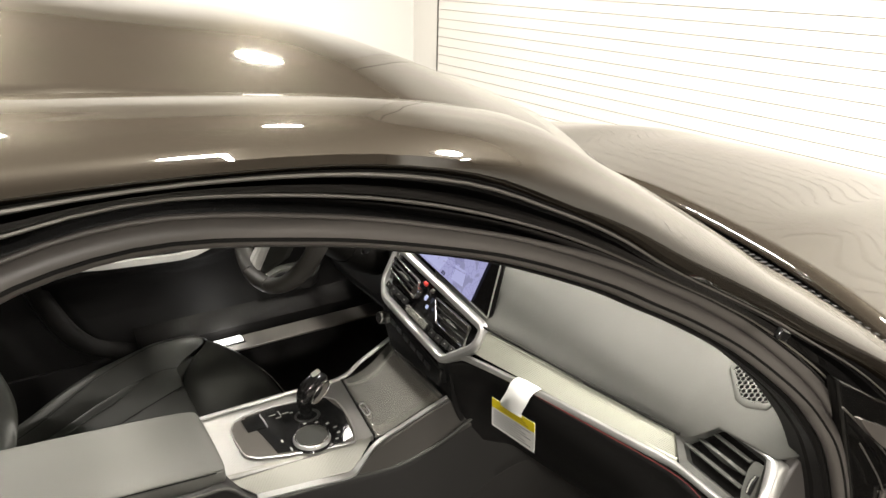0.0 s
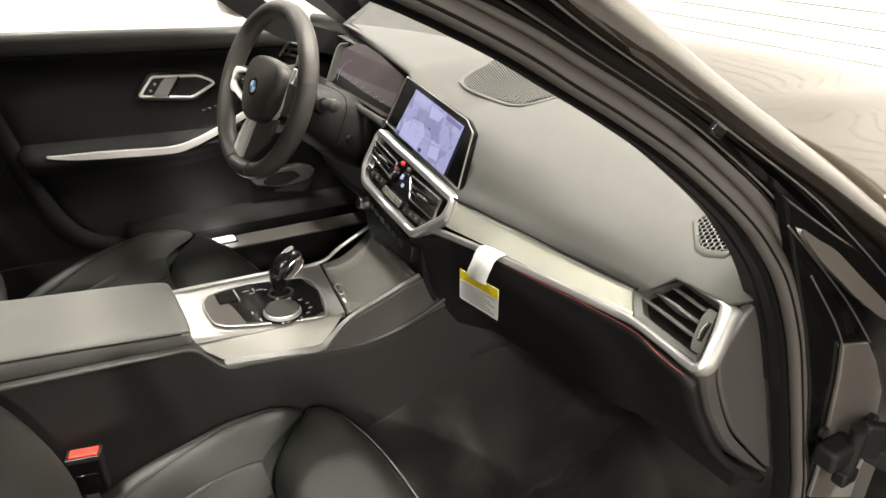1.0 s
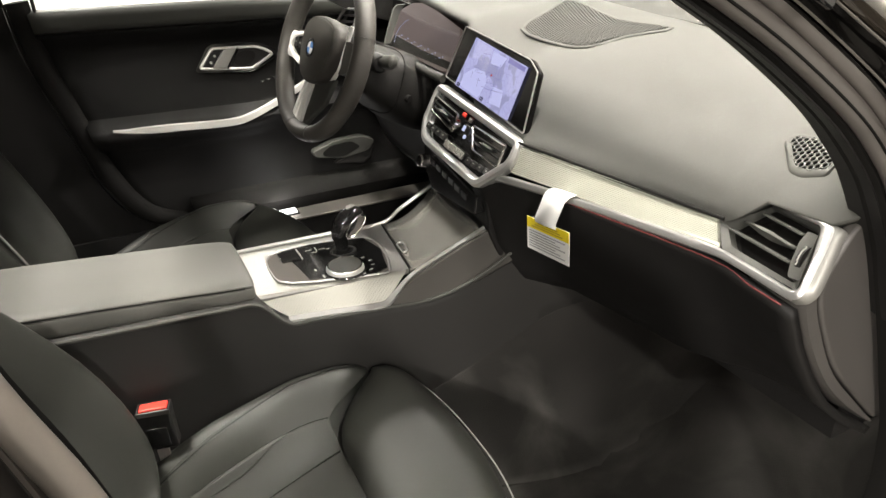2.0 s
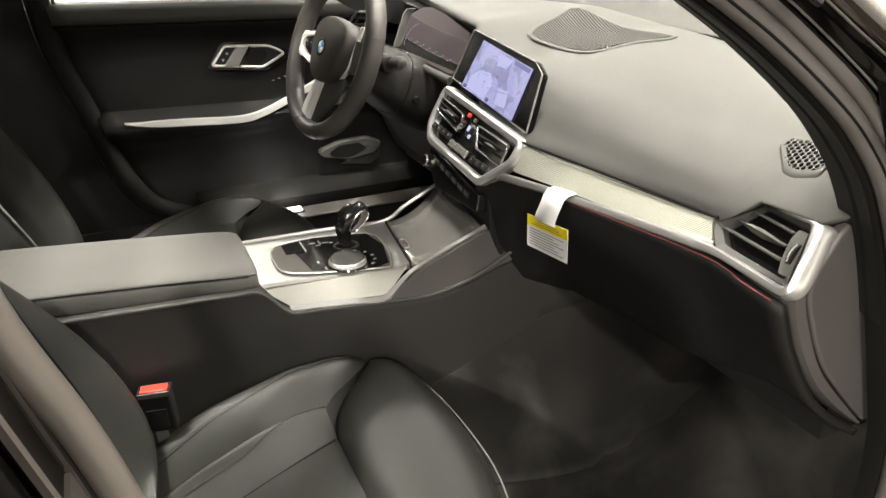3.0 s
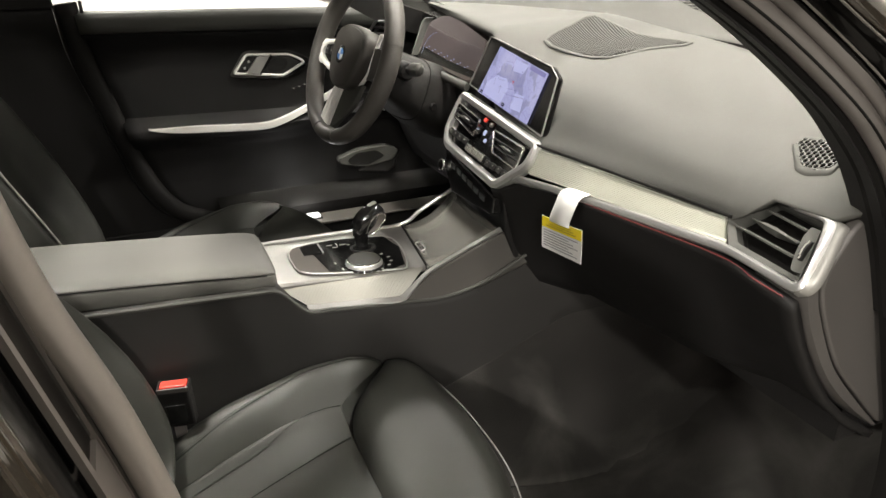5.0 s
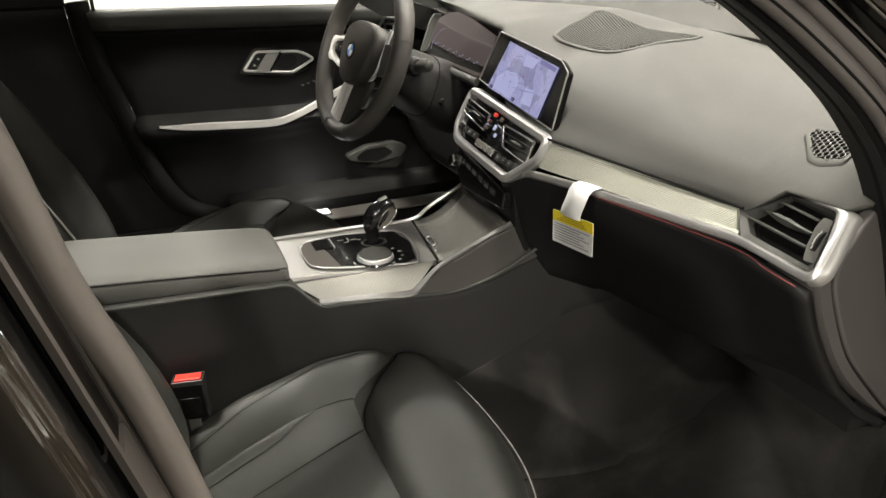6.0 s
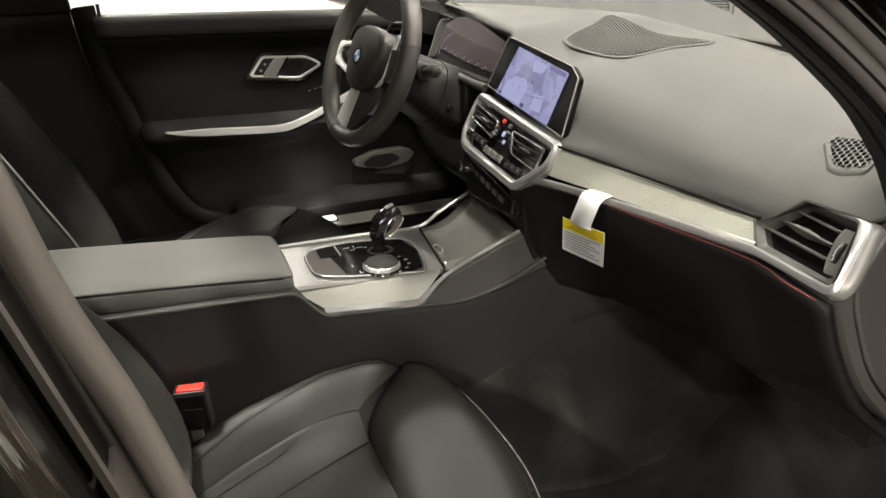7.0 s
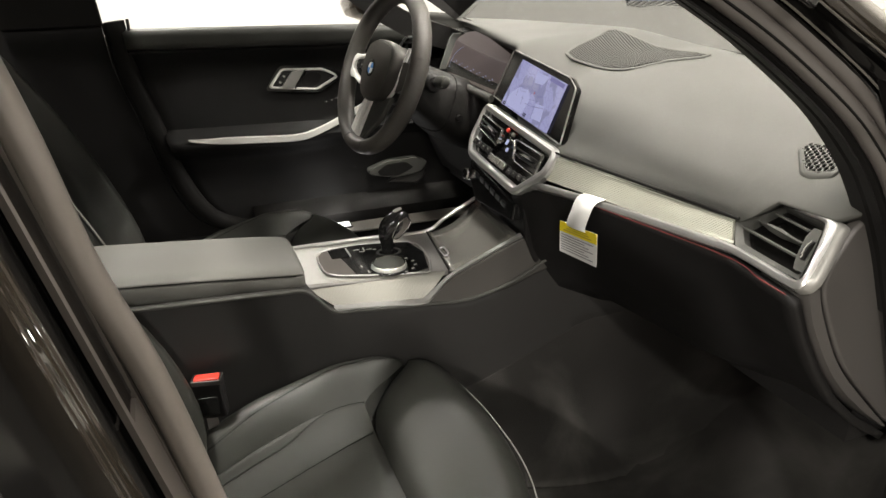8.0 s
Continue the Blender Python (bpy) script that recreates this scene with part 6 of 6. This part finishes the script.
part("handle_recess", prism(rpoly(recess, 0.015), (0, -0.004, 0)), GLOSS_BLACK, door, "black recess round the handle")
part("handle_bezel", sweep(rpoly(HO, 0.008), [(-0.0038, -0.006), (0.0036, -0.006), (0.0036, 0.002), (0.001, 0.0048), (-0.0025, 0.0035)], (0, -1, 0), True), SILVER_PAINT, door, "satin silver door handle surround")
part("lock_plate", prism(rpoly([V(-0.010, 0.7615, 0.8585), V(0.020, 0.7615, 0.8965), V(0.040, 0.7615, 0.8940), V(0.011, 0.7615, 0.8555)], 0.004), (0, -0.003, 0)), PLASTIC, door, "black central locking keys")
for f in (0.28, 0.68):
    c = V(0.001, 0.757, 0.857).lerp(V(0.030, 0.757, 0.8952), f)
    part("lock_mark", disc(c, (0, -1, 0), 0.0032, 0.003, 16), STITCH, door)
part("handle", prism(rpoly([V(0.012, 0.762, 0.8545), V(0.0445, 0.762, 0.8500), V(0.0765, 0.762, 0.8970), V(0.043, 0.762, 0.8945)], 0.004), (0, -0.009, 0)), SMOKE, door, "satin silver door pull", bevel=0.003)
part("pull_gap", prism([V(0.0455, 0.761, 0.848), V(0.0495, 0.761, 0.848), V(0.0815, 0.761, 0.898), V(0.0775, 0.761, 0.898)], (0, -0.006, 0)), RUBBER, door)
bowl = [V(0.094 + 0.026 * math.cos(a) + 0.007 * math.sin(a), 0.7605, 0.870 + 0.019 * math.sin(a)) for a in [2 * math.pi * i / 28 for i in range(28)]]
part("grip_plate", prism(rpoly([V(0.0535, 0.7625, 0.8515), V(0.0845, 0.7625, 0.8935), V(0.121, 0.7625, 0.8925), V(0.158, 0.7625, 0.873), V(0.106, 0.7625, 0.8455)], 0.006), (0, -0.003, 0)), PLASTIC, door, "black grip plate")
part("grip_bowl", prism(bowl, (0, -0.0025, 0)), RUBBER, door, "dark finger hollow")
for k in range(3):
    part("seat_memory_key", box((0.13 + 0.016 * k, 0.757, 0.806 + 0.004 * k), (0.009, 0.004, 0.004)), PLASTIC, door, bevel=0.001)
    part("key_lamp", box((0.13 + 0.016 * k, 0.7545, 0.806 + 0.004 * k), (0.003, 0.001, 0.0015)), STITCH, door)
PK = rpoly([V(0.239, 0.752, 0.595), V(0.301, 0.752, 0.617), V(0.388, 0.752, 0.620), V(0.427, 0.752, 0.602), V(0.406, 0.752, 0.573), V(0.323, 0.752, 0.562), V(0.245, 0.752, 0.579)], 0.012)
PO = rpoly([V(0.265, 0.7505, 0.588), V(0.295, 0.7505, 0.607), V(0.355, 0.7505, 0.609), V(0.381, 0.7505, 0.589), V(0.329, 0.7505, 0.568), V(0.275, 0.7505, 0.575)], 0.010)
part("pocket_rim", prism(PK, (0, 0.03, 0)), DASH, door, "grey rim of the door pocket", bevel=0.003)
part("door_pocket", prism(PO, (0, 0.004, 0)), RUBBER, door, "dark opening of the door pocket")
part("pocket_base", prism([V(0.33, 0.756, 0.566), V(0.408, 0.756, 0.574), V(0.425, 0.756, 0.600), V(0.418, 0.756, 0.555), V(0.39, 0.756, 0.535), V(0.30, 0.756, 0.55)], (0, 0.02, 0)), DOOR_SKIN, door, bevel=0.004)
part("lower_lining", surface(lambda u, v: (lerp(-0.1, 0.9, u), 0.80 - 0.08 * smooth01(0.0, 0.5, v) + 0.05 * v, lerp(0.53, 0.43, v)), 10, 8), RUBBER, door, solid=0.01)
part("lock_pin", disc((-0.343, 0.768, 1.03), (0, 0, 1), 0.004, 0.03, 12), PLASTIC, door)
bp = thing("pillar_trim", (-0.5, 0.78, 0.4), "dark grey lining of the pillar behind the driver door", "pillar trim")
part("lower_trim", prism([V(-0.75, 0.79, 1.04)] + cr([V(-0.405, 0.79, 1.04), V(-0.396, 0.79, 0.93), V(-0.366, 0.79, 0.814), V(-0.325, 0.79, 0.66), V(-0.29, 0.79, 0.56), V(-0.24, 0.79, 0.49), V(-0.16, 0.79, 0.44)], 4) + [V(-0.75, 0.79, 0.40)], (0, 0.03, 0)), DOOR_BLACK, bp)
part("upper_trim", prism([V(-0.62, 0.77, 1.03), V(-0.40, 0.77, 1.03), V(-0.42, 0.68, 1.30), V(-0.62, 0.68, 1.30)], (0, 0.03, 0)), RUBBER, bp, bevel=0.004)

scuff = thing("scuff_plate", (0.15, 0.70, 0.44), "dark metal door sill plate beside the driver", "sill plate")
part("plate", box((0.25, 0.70, 0.4445), (0.7, 0.075, 0.006)), SATIN_PANEL, scuff, bevel=0.002)

lamp2 = thing("courtesy_lamp", (0.12, 0.72, 0.455), "lit white courtesy lamp at the foot of the driver door", "courtesy lamp")
part("lens", box((0.12, 0.712, 0.4535), (0.085, 0.030, 0.006)), COURTESY, lamp2, bevel=0.003)
part("bezel", box((0.12, 0.712, 0.4485), (0.094, 0.038, 0.004)), PLASTIC, lamp2, bevel=0.001)
cli = bpy.data.lights.new("courtesy_light", "POINT")
cli.energy, cli.color, cli.shadow_soft_size = 0.8, (1.0, 0.97, 0.93), 0.02
co = new("courtesy_light", cli)
co.location = (0.125, 0.695, 0.490)
co.parent = lamp2
co.matrix_parent_inverse = Matrix.Translation(-lamp2.location)

# ---- hang tag ----
tag = thing("hang_tag", (0.283, -0.31, 0.76), "white and yellow paper tag hanging from the dashboard trim", "paper tag")


def tag_at(u, v, out=0.0):
    """u along the card from its left edge, v down, in metres."""
    o, a, b = V(0.2795, -0.263, 0.776), V(0.0, -0.105, 0.013).normalized(), V(0.001, -0.002, -0.050).normalized()
    return o + a * u + b * v + V(-out, 0, 0)


def tag_plate(u0, v0, u1, v1, out, t=0.0006):
    return prism([tag_at(u0, v0, out), tag_at(u1, v0, out), tag_at(u1, v1, out), tag_at(u0, v1, out)], (t, 0, 0))


part("card", tag_plate(0, 0, 0.107, 0.053, 0), PAPER, tag, smooth=False)
part("band", tag_plate(0.001, 0.0005, 0.106, 0.017, 0.0006), YELLOW, tag, "yellow printed header band", smooth=False)
for k in range(3):
    part("print_bar", tag_plate(0.03 - 0.008 * k, 0.005 + 0.0035 * k, 0.08 + 0.006 * k, 0.0065 + 0.0035 * k, 0.0011, 0.0003), OCHRE, tag, smooth=False)
for k in range(7):
    part("print_bar", tag_plate(0.006, 0.0205 + 0.0042 * k, 0.098 - 0.012 * ((k * 5) % 3), 0.0222 + 0.0042 * k, 0.0006, 0.0003), PRINT, tag, smooth=False)
left = cr([tag_at(0.024, 0.004, 0.0012), tag_at(0.024, -0.004, 0.0015), V(0.275, -0.302, 0.808), V(0.278, -0.306, 0.824), V(0.284, -0.307, 0.831), V(0.297, -0.308, 0.834)], 4)
right = cr([tag_at(0.076, 0.004, 0.0012), tag_at(0.076, -0.004, 0.0015), V(0.276, -0.350, 0.812), V(0.279, -0.354, 0.827), V(0.286, -0.355, 0.834), V(0.299, -0.356, 0.837)], 4)
part("strap", loft([left, [a.lerp(b, 0.5) + V(-0.0015, 0, 0) for a, b in zip(left, right)], right], closed=False, caps=False), PAPER, tag, "white paper strap looped over the trim", solid=0.0008)
